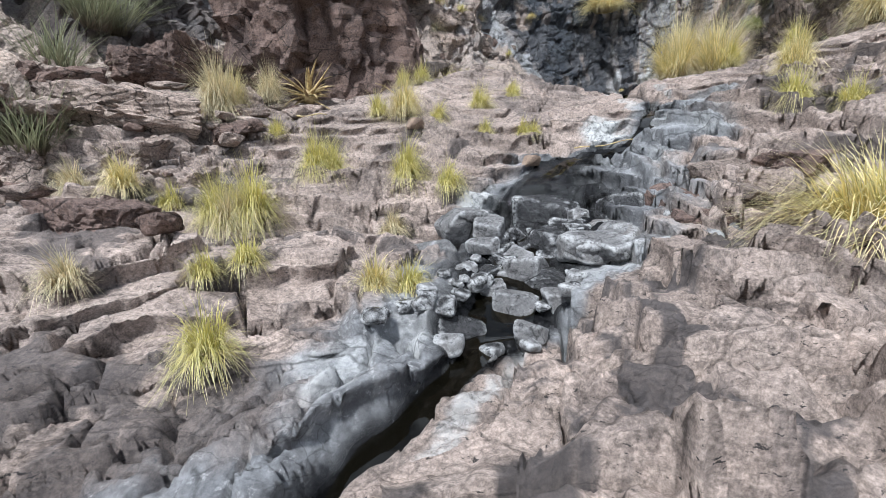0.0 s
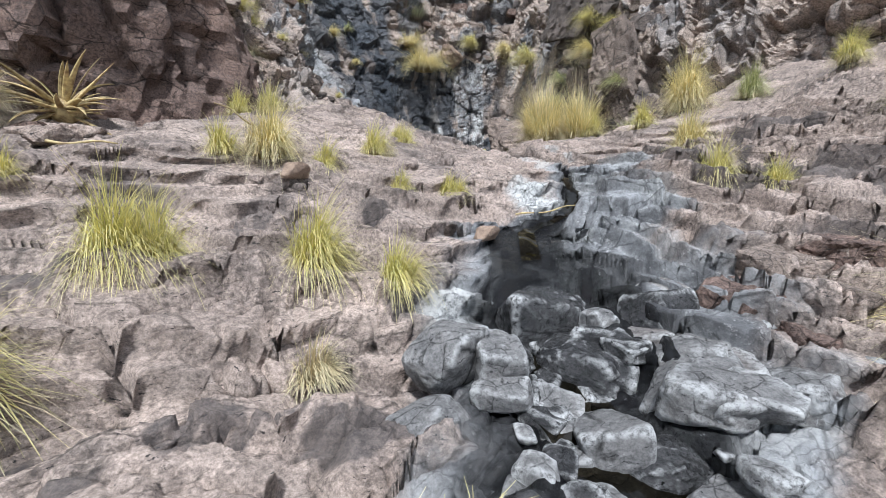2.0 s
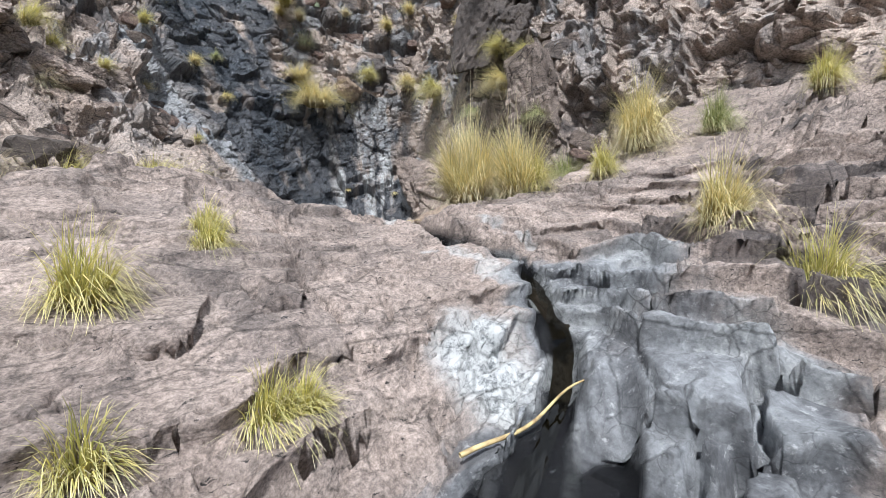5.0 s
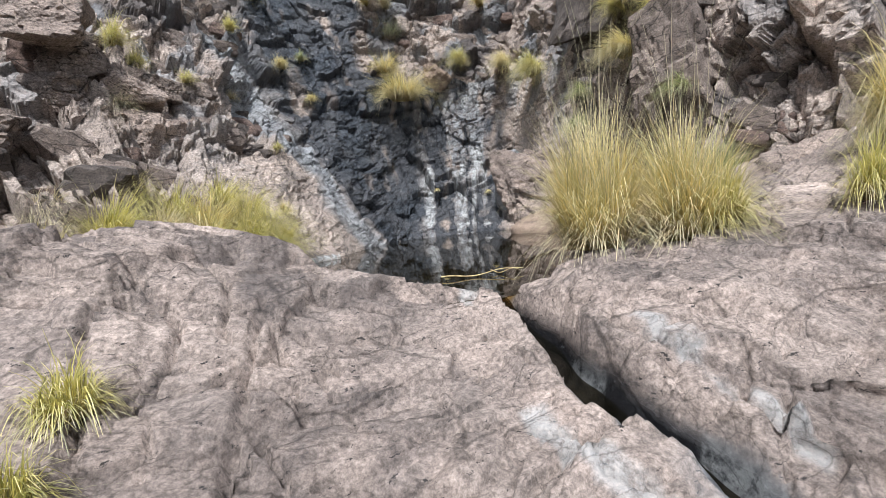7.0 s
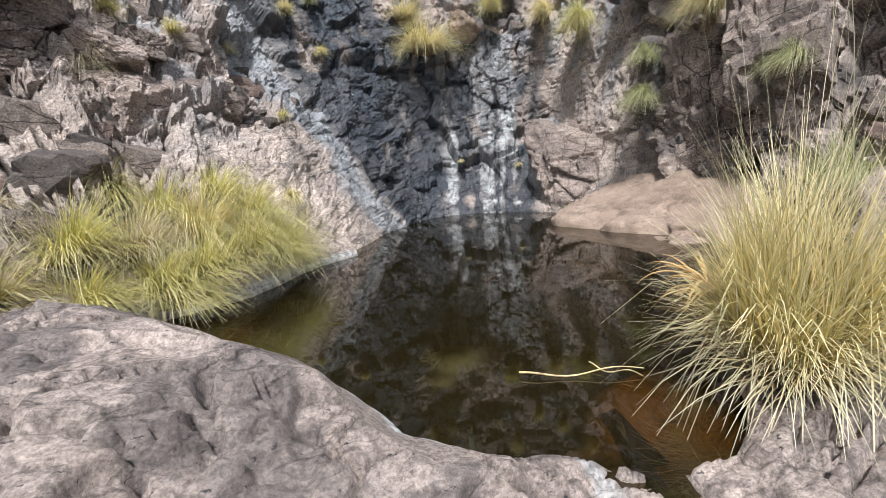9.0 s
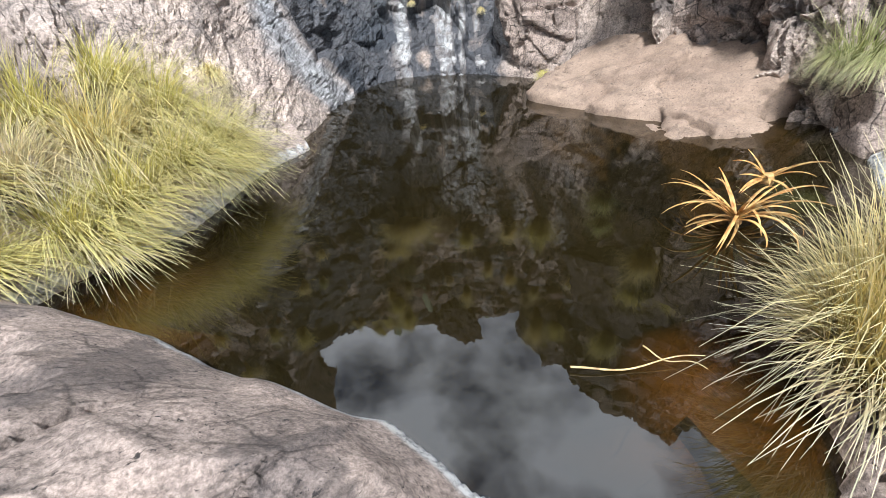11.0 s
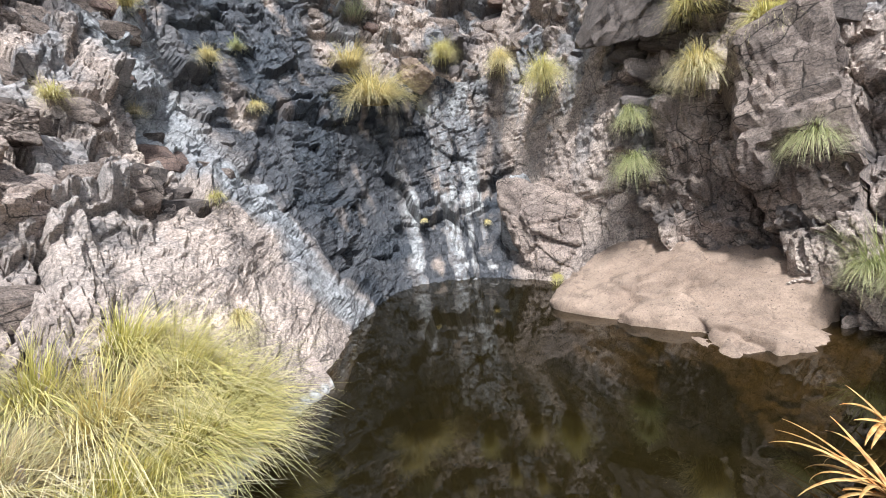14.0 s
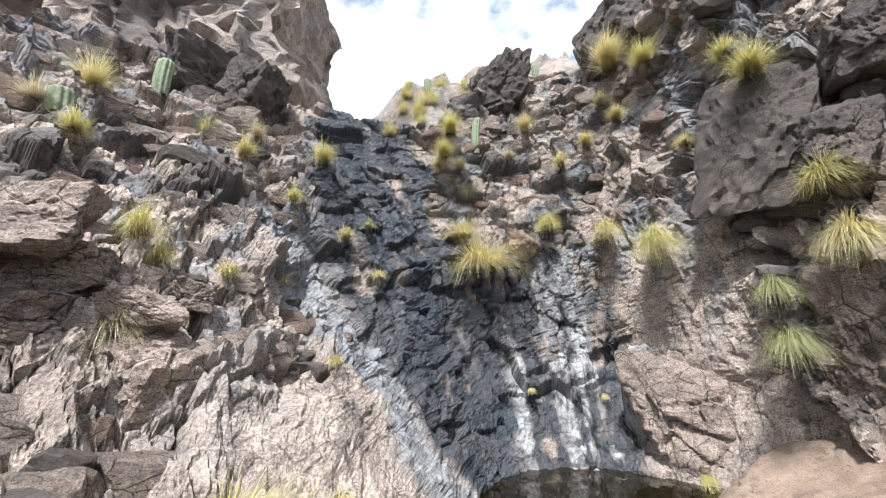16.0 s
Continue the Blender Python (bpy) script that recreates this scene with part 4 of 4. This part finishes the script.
for i, (x, y, z, a, b, c) in enumerate(((1.62, 3.12, -1.6, 0.55, 0.34, 0.34), (2.05, 3.15, -1.42, 0.6, 0.36, 0.3), (1.55, 2.78, -1.72, 0.5, 0.3, 0.3), (2.0, 2.85, -1.55, 0.6, 0.34, 0.3), (2.45, 3.05, -1.3, 0.55, 0.4, 0.3))):
    stone("ledge_block", (x, y, z), (a, b, c), 180 + i, BROWNBLOCK if i % 2 else REDBLOCK, "dark reddish angular block bedded in the sloping rock", "rock", (8, 6 - 5 * (i % 3), -12 + 9 * i), level=5, planes=4, rounded=0.1, group="ledge blocks")

DEBRIS = ((-5.2, 5.9, -0.1, 2.0, 0.9, 0.7), (-6.2, 5.9, 0.1, 1.2, 1.0, 0.9), (-5.2, 7.1, 0.45, 0.55, 0.4, 0.12), (-6.3, 5.5, -0.5, 1.1, 0.8, 0.7), (-6.2, 5.0, -0.9, 0.9, 0.8, 0.6),
          (-3.7, 3.3, -1.5, 0.9, 0.6, 0.5), (-4.0, 4.9, -1.15, 0.4, 0.3, 0.25), (-6.0, 7.7, 0.9, 1.0, 0.7, 0.6), (-4.5, 5.3, -0.85, 0.7, 0.5, 0.5), (-3.6, 5.9, -0.6, 0.6, 0.5, 0.45), (-4.9, 6.4, -0.1, 0.7, 0.6, 0.5),
          (-5.0, 3.4, -1.3, 0.7, 0.6, 0.4), (-3.9, 7.1, 0.1, 0.6, 0.5, 0.5), (-5.6, 8.6, 1.1, 1.3, 0.9, 1.0))
for i, (x, y, z, a, b, c) in enumerate(DEBRIS):
    stone("debris_boulder", (x, y, z), (a, b, c), 140 + i, REDBLOCK if i % 2 else BLOCK, "angular brown boulder on the rubble slope", "rock", (4, 12 - 8 * (i % 4), 33 * i), level=5, planes=8, rounded=0.05, group="debris boulders")
for i in range(90):
    x, y = rng.uniform(-6.6, -2.6), rng.uniform(2.6, 8.6)
    foot, _ = snap(x, y, 0.0)
    s = rng.uniform(0.08, 0.3)
    stone("rubble_stone", (foot.x, foot.y, foot.z + s * 0.15), (s * 1.4, s, s * 0.6), 220 + i % 9, BLOCK if i % 3 else REDBLOCK, "small angular brown stone lying on the slope", "stone", (10 * (i % 3) - 10, 8, 70 * i), level=3, planes=8, rounded=0.05, group="rubble stones")
for at, s in (((0.65, 4.87, -1.18), 0.2), ((-0.84, 5.88, -0.5), 0.22)):
    foot, _ = snap(*at)
    stone("loose_stone", (foot.x, foot.y, foot.z + 0.04), (s * 1.2, s * 0.8, s * 0.7), 171, PALEBLOCK, "small pink stone resting on the bedrock", "stone", level=3, rounded=0.3)


# ---- tussocks ----
def plant(rows, seed, label, density=1.0, hang=0.0, down=(0, 0), tall=1.25, stems=0, group="grass tussocks"):
    """rows: x, y, z, height, material index."""
    mats = (LIME, GOLD, GREEN, STRAW)
    for k, (x, y, z, h, m) in enumerate(rows):
        n = int(np.clip(1300 * density * h, 140, 1600))
        lean = (hang * (HUB[0] - x) / 14, hang * (HUB[1] - y) / 14) if hang else down
        tussock("grass_tussock", (x, y, z), n, h * tall, h * (0.5 if hang else 0.38), seed + 3 * k, mats[m], label % ("yellow-green", "golden", "green", "straw-coloured")[m], stems=stems, group=group,
                width=0.0035 + 0.0035 * h, base=0.05 + 0.12 * h, droop=1.2, hang=lean)


BANK_LEFT = ((-2.95, 4.05, -1.6, 0.62, 0), (-2.6, 4.1, -1.6, 0.66, 0), (-2.75, 3.9, -1.66, 0.5, 3), (-3.57, 4.3, -1.46, 0.34, 0), (-4.13, 4.28, -1.27, 0.48, 1), (-4.99, 4.59, -1.18, 0.42, 3),
             (-2.1, 4.9, -1.2, 0.6, 0), (-1.9, 4.88, -1.2, 0.5, 0), (-0.98, 4.72, -1.3, 0.54, 0), (-0.43, 4.4, -1.4, 0.38, 0), (-1.08, 4.05, -1.8, 0.3, 3), (-1.08, 2.76, -2.07, 0.36, 1),
             (-0.82, 2.82, -2.15, 0.32, 0), (-2.44, 2.74, -1.84, 0.26, 0), (-2.17, 2.88, -1.88, 0.3, 0), (-3.22, 2.4, -1.79, 0.3, 3), (-1.96, 1.84, -2.07, 0.36, 0))
BANK_BACK = ((-4.0, 6.5, -0.2, 0.9, 3), (-3.9, 6.7, 0.0, 0.7, 1), (-3.8, 7.9, 0.5, 0.7, 3), (-2.93, 5.89, -0.58, 0.3, 0), (-1.02, 6.35, -0.3, 0.6, 1), (-1.15, 6.4, -0.3, 0.4, 3), (-0.49, 6.23, -0.48, 0.32, 0),
             (0.18, 6.65, -0.25, 0.42, 0), (0.17, 5.89, -0.71, 0.24, 0), (0.72, 5.85, -0.8, 0.3, 0), (0.86, 5.8, -0.8, 0.24, 0), (-1.5, 6.45, -0.2, 0.38, 0), (-0.83, 8.5, 0.67, 0.42, 0), (-1.25, 8.7, 0.7, 0.4, 0), (0.9, 7.65, 0.1, 0.26, 0), (0.85, 7.2, 0.0, 0.28, 0))
BANK_RIGHT = ((4.1, 5.25, -0.1, 0.6, 1), (3.64, 4.58, -0.7, 0.5, 0), (3.8, 4.0, -0.77, 0.36, 0), (7.0, 7.3, 1.2, 1.15, 1), (7.3, 7.4, 1.3, 0.9, 1), (7.9, 6.3, 1.5, 0.7, 2), (5.6, 7.0, 0.5, 0.5, 0), (5.9, 3.5, 0.0, 0.7, 2),
              (6.2, 3.7, 0.1, 0.6, 2), (9.0, 4.3, 2.2, 0.6, 1), (8.3, 5.2, 1.8, 0.6, 0), (4.9, 7.6, 0.4, 0.55, 0))
plant(BANK_LEFT, 1000, "%s grass tussock growing from a rock crack", density=1.4, down=(0.1, -0.22))
plant(BANK_BACK, 1200, "%s grass tussock on the rock slope", density=1.4, down=(0.08, -0.2))
plant(BANK_RIGHT, 1400, "%s grass tussock on the sloping rock", density=1.3, down=(-0.12, -0.12))

CLIFF_GRASS_L = ((-0.64, 17.1, 5.5, 0.7, 0), (-0.36, 17.4, 5.0, 0.5, 0), (0.58, 17.8, 5.0, 0.42, 0), (-0.8, 16.4, 3.6, 0.7, 3), (-3.1, 21.3, 10.2, 1.0, 1), (-2.1, 18.6, 7.9, 0.6, 0), (-0.4, 22.3, 9.9, 0.65, 0),
                 (0.5, 21.1, 9.0, 0.65, 1), (3.0, 23.1, 9.7, 0.8, 0), (1.84, 20.7, 7.5, 0.5, 0), (1.57, 19.6, 5.0, 0.36, 3), (2.42, 17.6, 3.3, 0.3, 0), (2.4, 15.7, 1.3, 0.45, 1), (-0.4, 15.0, 1.5, 0.9, 0), (-1.3, 13.8, 1.3, 0.75, 3), (-3.0, 19.5, 8.8, 0.6, 3), (1.2, 22.4, 10.2, 0.5, 3))
CLIFF_GRASS_F = ((3.42, 21.6, 6.8, 0.62, 1), (4.2, 22.0, 7.2, 0.45, 2), (4.2, 21.0, 5.4, 0.45, 1), (10.8, 21.3, 7.0, 0.95, 0), (11.5, 18.1, 5.7, 1.3, 0), (11.9, 19.9, 6.6, 1.0, 1), (8.4, 20.4, 1.8, 0.2, 1),
                 (10.1, 19.3, 1.5, 0.22, 1), (9.6, 16.2, 0.2, 0.3, 0), (7.5, 23.7, 10.4, 0.6, 1), (7.5, 23.5, 11.0, 0.9, 0), (8.4, 24.1, 12.2, 1.0, 0), (12.2, 24.3, 13.2, 0.85, 1), (12.4, 22.5, 10.6, 0.75, 1), (11.3, 24.3, 11.4, 0.65, 3), (8.5, 23.4, 10.3, 0.6, 3))
CLIFF_GRASS_R = ((16.1, 22.0, 15.3, 1.5, 1), (15.7, 19.9, 13.7, 1.2, 0), (12.0, 14.6, 8.9, 1.0, 0), (12.5, 15.6, 10.3, 0.8, 0), (11.2, 13.8, 5.6, 1.0, 0), (10.8, 13.2, 4.4, 1.2, 1), (10.1, 14.2, 2.8, 0.9, 2), (11.0, 14.8, 3.8, 0.8, 2),
                 (13.2, 17.4, 8.6, 0.6, 1), (13.9, 22.1, 11.4, 0.8, 1), (14.9, 21.1, 12.0, 0.8, 1), (15.3, 22.3, 13.1, 0.85, 3), (9.7, 10.2, 0.9, 0.7, 2), (9.8, 10.6, 0.9, 0.6, 2), (10.6, 12.4, 5.0, 1.0, 0), (9.9, 11.2, 3.0, 0.8, 2))
RIDGE_GRASS = ((6.0, 24.6, 12.5, 0.8, 0), (6.6, 26.0, 15.5, 1.0, 0), (7.5, 27.0, 16.5, 1.2, 0), (8.5, 28.0, 17.0, 1.2, 1), (9.5, 28.5, 17.0, 1.2, 0), (8.0, 29.5, 18.3, 1.1, 0), (10.5, 29.5, 18.7, 1.1, 0), (12.2, 29.0, 19.0, 1.1, 0),
               (9.3, 30.5, 19.0, 1.0, 0), (11.3, 28.0, 17.5, 1.1, 3), (7.0, 28.5, 17.2, 1.0, 0), (14.5, 28.5, 19.5, 1.1, 0), (13.2, 27.2, 17.6, 1.0, 1))
plant(CLIFF_GRASS_L, 1600, "%s grass tussock on the cliff ledge", hang=2.0, tall=1.0, density=0.6)
plant(CLIFF_GRASS_F, 1800, "%s grass tussock hanging beside the fall", hang=2.4, tall=0.8, density=0.6)
plant(CLIFF_GRASS_R, 2000, "%s grass tussock on the steep rock wall", hang=2.2, tall=0.75, density=0.6)
plant(RIDGE_GRASS, 2200, "%s grass tussock on the hilltop", density=0.6)

# the large ones
tussock("large_tussock", (4.36, 8.4, 0.24), 3200, 1.25, 0.36, 31, GOLD, "large golden grass tussock with tall stems on the pool's rim", stems=150, width=0.008, base=0.27, droop=0.75)
tussock("large_tussock", (4.85, 7.92, 0.33), 2000, 1.1, 0.38, 35, GOLD, "golden grass tussock with tall stems on the rim rock", stems=90, width=0.009, base=0.22, droop=0.7)
tussock("spreading_tussock", (2.35, 2.05, -1.5), 1500, 0.72, 0.5, 43, GOLD, "wide golden grass tussock sprawling on the rock", width=0.008, base=0.25, droop=1.3, lean=0.8)
tussock("spreading_tussock", (2.6, 2.2, -1.4), 700, 0.6, 0.45, 44, LIME, "yellow-green grass tussock sprawling on the rock", width=0.008, base=0.2, droop=1.3, lean=0.8)
tussock("hanging_tussock", (7.9, 21.6, 5.6), 1500, 1.5, 0.9, 47, GOLD, "golden grass tussock hanging on the waterfall face", width=0.014, base=0.45, droop=1.4, lean=0.8, hang=(-0.12, -0.4))
tussock("hanging_tussock", (7.4, 22.1, 6.9), 700, 0.95, 0.7, 48, GOLD, "golden grass clump above the waterfall face", width=0.014, base=0.3, droop=1.2, hang=(0, -0.3))
# the grassy bank left of the pool: place, height, material
BANK = ((0.5, 13.1, 0.3, 0.7, 0), (1.0, 13.3, 0.4, 0.75, 0), (1.5, 13.7, 0.5, 0.85, 0), (2.0, 14.3, 0.5, 0.8, 0), (0.2, 13.7, 0.7, 0.8, 3), (0.9, 14.0, 0.8, 0.9, 1), (1.5, 14.5, 0.9, 0.95, 0),
        (0.4, 14.5, 1.1, 0.8, 0), (-0.4, 13.3, 0.8, 0.8, 0), (1.1, 14.9, 1.2, 0.7, 0), (-0.2, 12.7, 0.3, 0.6, 0), (0.7, 13.0, 0.15, 0.5, 0), (1.9, 14.0, 0.3, 0.6, 0), (-0.9, 12.6, 0.7, 0.7, 1))
for k, (x, y, z, h, m) in enumerate(BANK):
    tussock("bank_tussock", (x, y, z), 900, h * 1.25, h * 0.7, 2500 + 3 * k, (LIME, GOLD, GREEN, STRAW)[m], "long yellow-green grass leaning over the pool's bank", group="bank grass", width=0.010, base=0.24, droop=1.1, lean=0.7, hang=(0.24, -0.12))


# ---- dead rosettes ----
def leaf_material(name, a, b):
    mat = bpy.data.materials.new(name)
    t, bsdf = nodes_of(mat)
    co = t.nodes.new("ShaderNodeTexCoord").outputs["Object"]
    n = noise_node(t, 14, 5, 0.6, co)
    col = mixer(t, ramp(t, n.outputs["Fac"], 0.35, 0.65), a, b)
    info = t.nodes.new("ShaderNodeObjectInfo")
    col = mixer(t, 0.7, col, ramp(t, info.outputs["Random"], 0, 1, (0.5, 0.5, 0.5), (1.3, 1.25, 1.2)), "MULTIPLY")
    t.links.new(col, bsdf.inputs["Base Color"])
    bsdf.inputs["Roughness"].default_value = 0.6
    bump_chain(t, bsdf, [(n.outputs["Fac"], 0.4, 0.01)])
    return mat


DRYLEAF = leaf_material("dry_agave_leaf", (0.52, 0.42, 0.20), (0.20, 0.13, 0.06))
WETLEAF = leaf_material("orange_dead_leaf", (0.66, 0.45, 0.17), (0.34, 0.14, 0.03))


def strap_leaf(root, length, width, az, rise, curl, mat, seed):
    """One thick, tapering, curled leaf."""
    r = np.random.RandomState(seed)
    t = np.linspace(0, 1, 12)
    ang = rise - curl * t ** 1.5
    step = length / 11
    rr = np.concatenate([[0], np.cumsum(np.cos(ang[:-1]) * step)])
    zz = np.concatenate([[0], np.cumsum(np.sin(ang[:-1]) * step)])
    side = 0.12 * length * r.normal() * t ** 2
    w = width * (0.55 + 0.6 * np.sin(np.pi * np.clip(t * 0.8 + 0.12, 0, 1))) * (1 - t) ** 0.6 * 0.5 + 0.002
    V, F = [], []
    for k in range(12):
        for u, h in ((-1, 0.25), (0, -0.15), (1, 0.25), (0.6, -0.45), (-0.6, -0.45)):
            V.append((rr[k], side[k] + u * w[k], zz[k] + h * w[k]))
        if k:
            a, b = (k - 1) * 5, k * 5
            for m in range(5):
                F.append((a + m, a + (m + 1) % 5, b + (m + 1) % 5, b + m))
    c, s = math.cos(az), math.sin(az)
    V = [(x * c - y * s, x * s + y * c, z) for x, y, z in V]
    return mesh_object("leaf", V, F, mat, root)


def rosette(name, at, n, length, width, mat, seed, label, rise=(0.1, 1.2), curl=(0.2, 1.6), category="dead plant"):
    root = new(name)
    root.location = at
    r = np.random.RandomState(seed)
    for k in range(n):
        strap_leaf(root, length * r.uniform(0.55, 1.1), width * r.uniform(0.7, 1.2), k * 2.4 + r.normal(0, 0.3), r.uniform(*rise), r.uniform(*curl), mat, seed + k)
    v, f = DIRS[3]
    core = v * np.array([width * 1.6, width * 1.6, width * 1.5]) * (1 + 0.2 * fbm(v * 2, 3, seed))[:, None]
    mesh_object("core", core, f, mat, root)
    return tagged(root, label, category)


foot, _ = snap(-3.15, 8.2, 0.4)
rosette("dead_agave", (foot.x, foot.y, foot.z + 0.08), 46, 0.8, 0.1, DRYLEAF, 5, "dead dry agave rosette with curled straw leaves", rise=(-0.5, 1.2), curl=(-0.2, 1.1))
rosette("drowned_rosette", (5.75, 9.75, 0.06), 46, 0.78, 0.034, WETLEAF, 9, "orange-brown dead plant rosette lying in the pool", rise=(0.0, 1.1), curl=(0.3, 2.6))
rosette("drowned_rosette", (6.75, 9.95, 0.12), 13, 0.5, 0.045, WETLEAF, 19, "smaller yellowed dead plant at the pool's edge", rise=(0.1, 0.9), curl=(0.3, 1.6))


# ---- cacti, shrubs, sticks ----
def cactus_material():
    mat = bpy.data.materials.new("cactus_skin")
    t, bsdf = nodes_of(mat)
    co = t.nodes.new("ShaderNodeTexCoord").outputs["Object"]
    n = noise_node(t, 9, 5, 0.6, co)
    t.links.new(mixer(t, ramp(t, n.outputs["Fac"], 0.35, 0.65), (0.10, 0.13, 0.07), (0.22, 0.24, 0.15)), bsdf.inputs["Base Color"])
    bsdf.inputs["Roughness"].default_value = 0.7
    return mat


CACTUS = cactus_material()


def cactus(at, height, radius, lean=0.0):
    foot, _ = snap(*at)
    na, nz = 40, 24
    V = []
    for k in range(nz):
        t = k / (nz - 1)
        r = radius * (0.8 + 0.2 * min(1, t * 4)) * math.sqrt(max(0.0, 1 - max(0, (t - 0.82) / 0.18) ** 2))
        for m in range(na):
            a = 2 * math.pi * m / na
            rr = r * (1 + 0.12 * math.cos(10 * a))
            V.append((rr * math.cos(a) + lean * height * t * t, rr * math.sin(a), t * height - 0.1))
    F = [(k * na + m, k * na + (m + 1) % na, (k + 1) * na + (m + 1) % na, (k + 1) * na + m) for k in range(nz - 1) for m in range(na)]
    ob = mesh_object("column_cactus", V, F, CACTUS)
    ob.location = foot
    return tagged(ob, "grey-green ribbed column cactus on the rocky slope", "cactus", "cacti")


for at, h, r, lean in (((8.9, 27.5, 18.5), 1.0, 0.2, 0), ((9.5, 24.0, 11.6), 1.9, 0.17, 0.15), ((-1.9, 22.4, 11.5), 1.3, 0.22, 0.1), ((-2.7, 18.8, 8.5), 0.6, 0.2, 0), ((17.0, 28.0, 20.5), 1.2, 0.2, 0), ((15.6, 28.0, 20.3), 0.7, 0.18, 0)):
    cactus(at, h, r, lean)

for at, h, seed in (((-7.4, 9.3, 1.9), 1.5, 1), ((-6.0, 5.2, -0.7), 0.9, 2), ((-7.2, 8.3, 1.8), 1.4, 3), ((-6.6, 6.6, 0.6), 0.9, 4), ((9.75, 10.4, 0.8), 0.8, 5), ((8.2, 22.6, 8.6), 0.9, 6), ((19.5, 24.0, 19.0), 1.2, 7)):
    tussock("shrub", at, 420, h, h * 0.7, 2700 + seed, GREEN if seed == 5 else SHRUB, "grey-green twiggy shrub among the rocks", dead=False, group="shrubs", category="shrub", width=0.016, base=0.3, droop=0.2)


def stick(a, b, r, label):
    a, b = Vector(a), Vector(b)
    n, m = 14, 6
    u = (b - a).normalized()
    s = u.cross(Vector((0, 0, 1))).normalized()
    w = s.cross(u)
    V, F = [], []
    for k in range(n):
        t = k / (n - 1)
        c = a.lerp(b, t) + s * 0.03 * math.sin(5 * t) + w * 0.015 * math.sin(9 * t + 1)
        for q in range(m):
            g = 2 * math.pi * q / m
            V.append(c + (s * math.cos(g) + w * math.sin(g)) * r * (1 - 0.6 * t))
    F = [(k * m + q, k * m + (q + 1) % m, (k + 1) * m + (q + 1) % m, (k + 1) * m + q) for k in range(n - 1) for q in range(m)]
    return tagged(mesh_object("stick", V, F, DRYLEAF), label, "stick")


stick((3.25, 9.45, 0.02), (3.95, 9.0, 0.05), 0.008, "thin dry stick floating in the pool")
stick((3.75, 9.3, 0.02), (3.85, 8.95, 0.05), 0.006, "thin dry stalk floating in the pool")
stick((1.35, 5.35, -1.02), (2.25, 5.25, -0.93), 0.012, "pale dry stick lying across the rock")
stick((-2.9, 6.6, -0.25), (-2.3, 6.4, -0.25), 0.02, "pale dry stick lying on the rock ledge")
stick((-0.95, 6.75, -0.05), (-1.5, 6.6, 0.2), 0.014, "dark bare twig beside a tussock")

# ---- broken blocks of the cliff ----
shapes = [stone_mesh("rock", 900 + k, (BROWNBLOCK, BROWNBLOCK, REDBLOCK, DARKROCK, BROWNBLOCK)[k % 5], 3, 3, (1.1, 0.8, 0.75), 0.0, 0.02) for k in range(10)]
pick = rng.permutation(np.where((calm < 0.25) & (ca > -60) & (ca < 95) & (cz > 0.8) & (cv < 0.98) & ~((ca > 58) & (ca < 85) & (cz < 4.5)))[0])[:290]
for k, i in enumerate(pick):
    ob = shapes[k] if k < 10 else shapes[k % 10].copy()
    if k >= 10:
        scene.collection.objects.link(ob)
    s = rng.uniform(0.3, 1.05) * (0.8 + 0.03 * cz[i])
    ob.matrix_world = pose(*(cp2[i] - cn[i] * 0.22 * s), rng.uniform(-12, 12), rng.uniform(-6, 24), -ca[i] + rng.uniform(-22, 22)) @ Matrix.Diagonal((s, s, s * rng.uniform(0.7, 1.2), 1))
    ob.parent = cliff
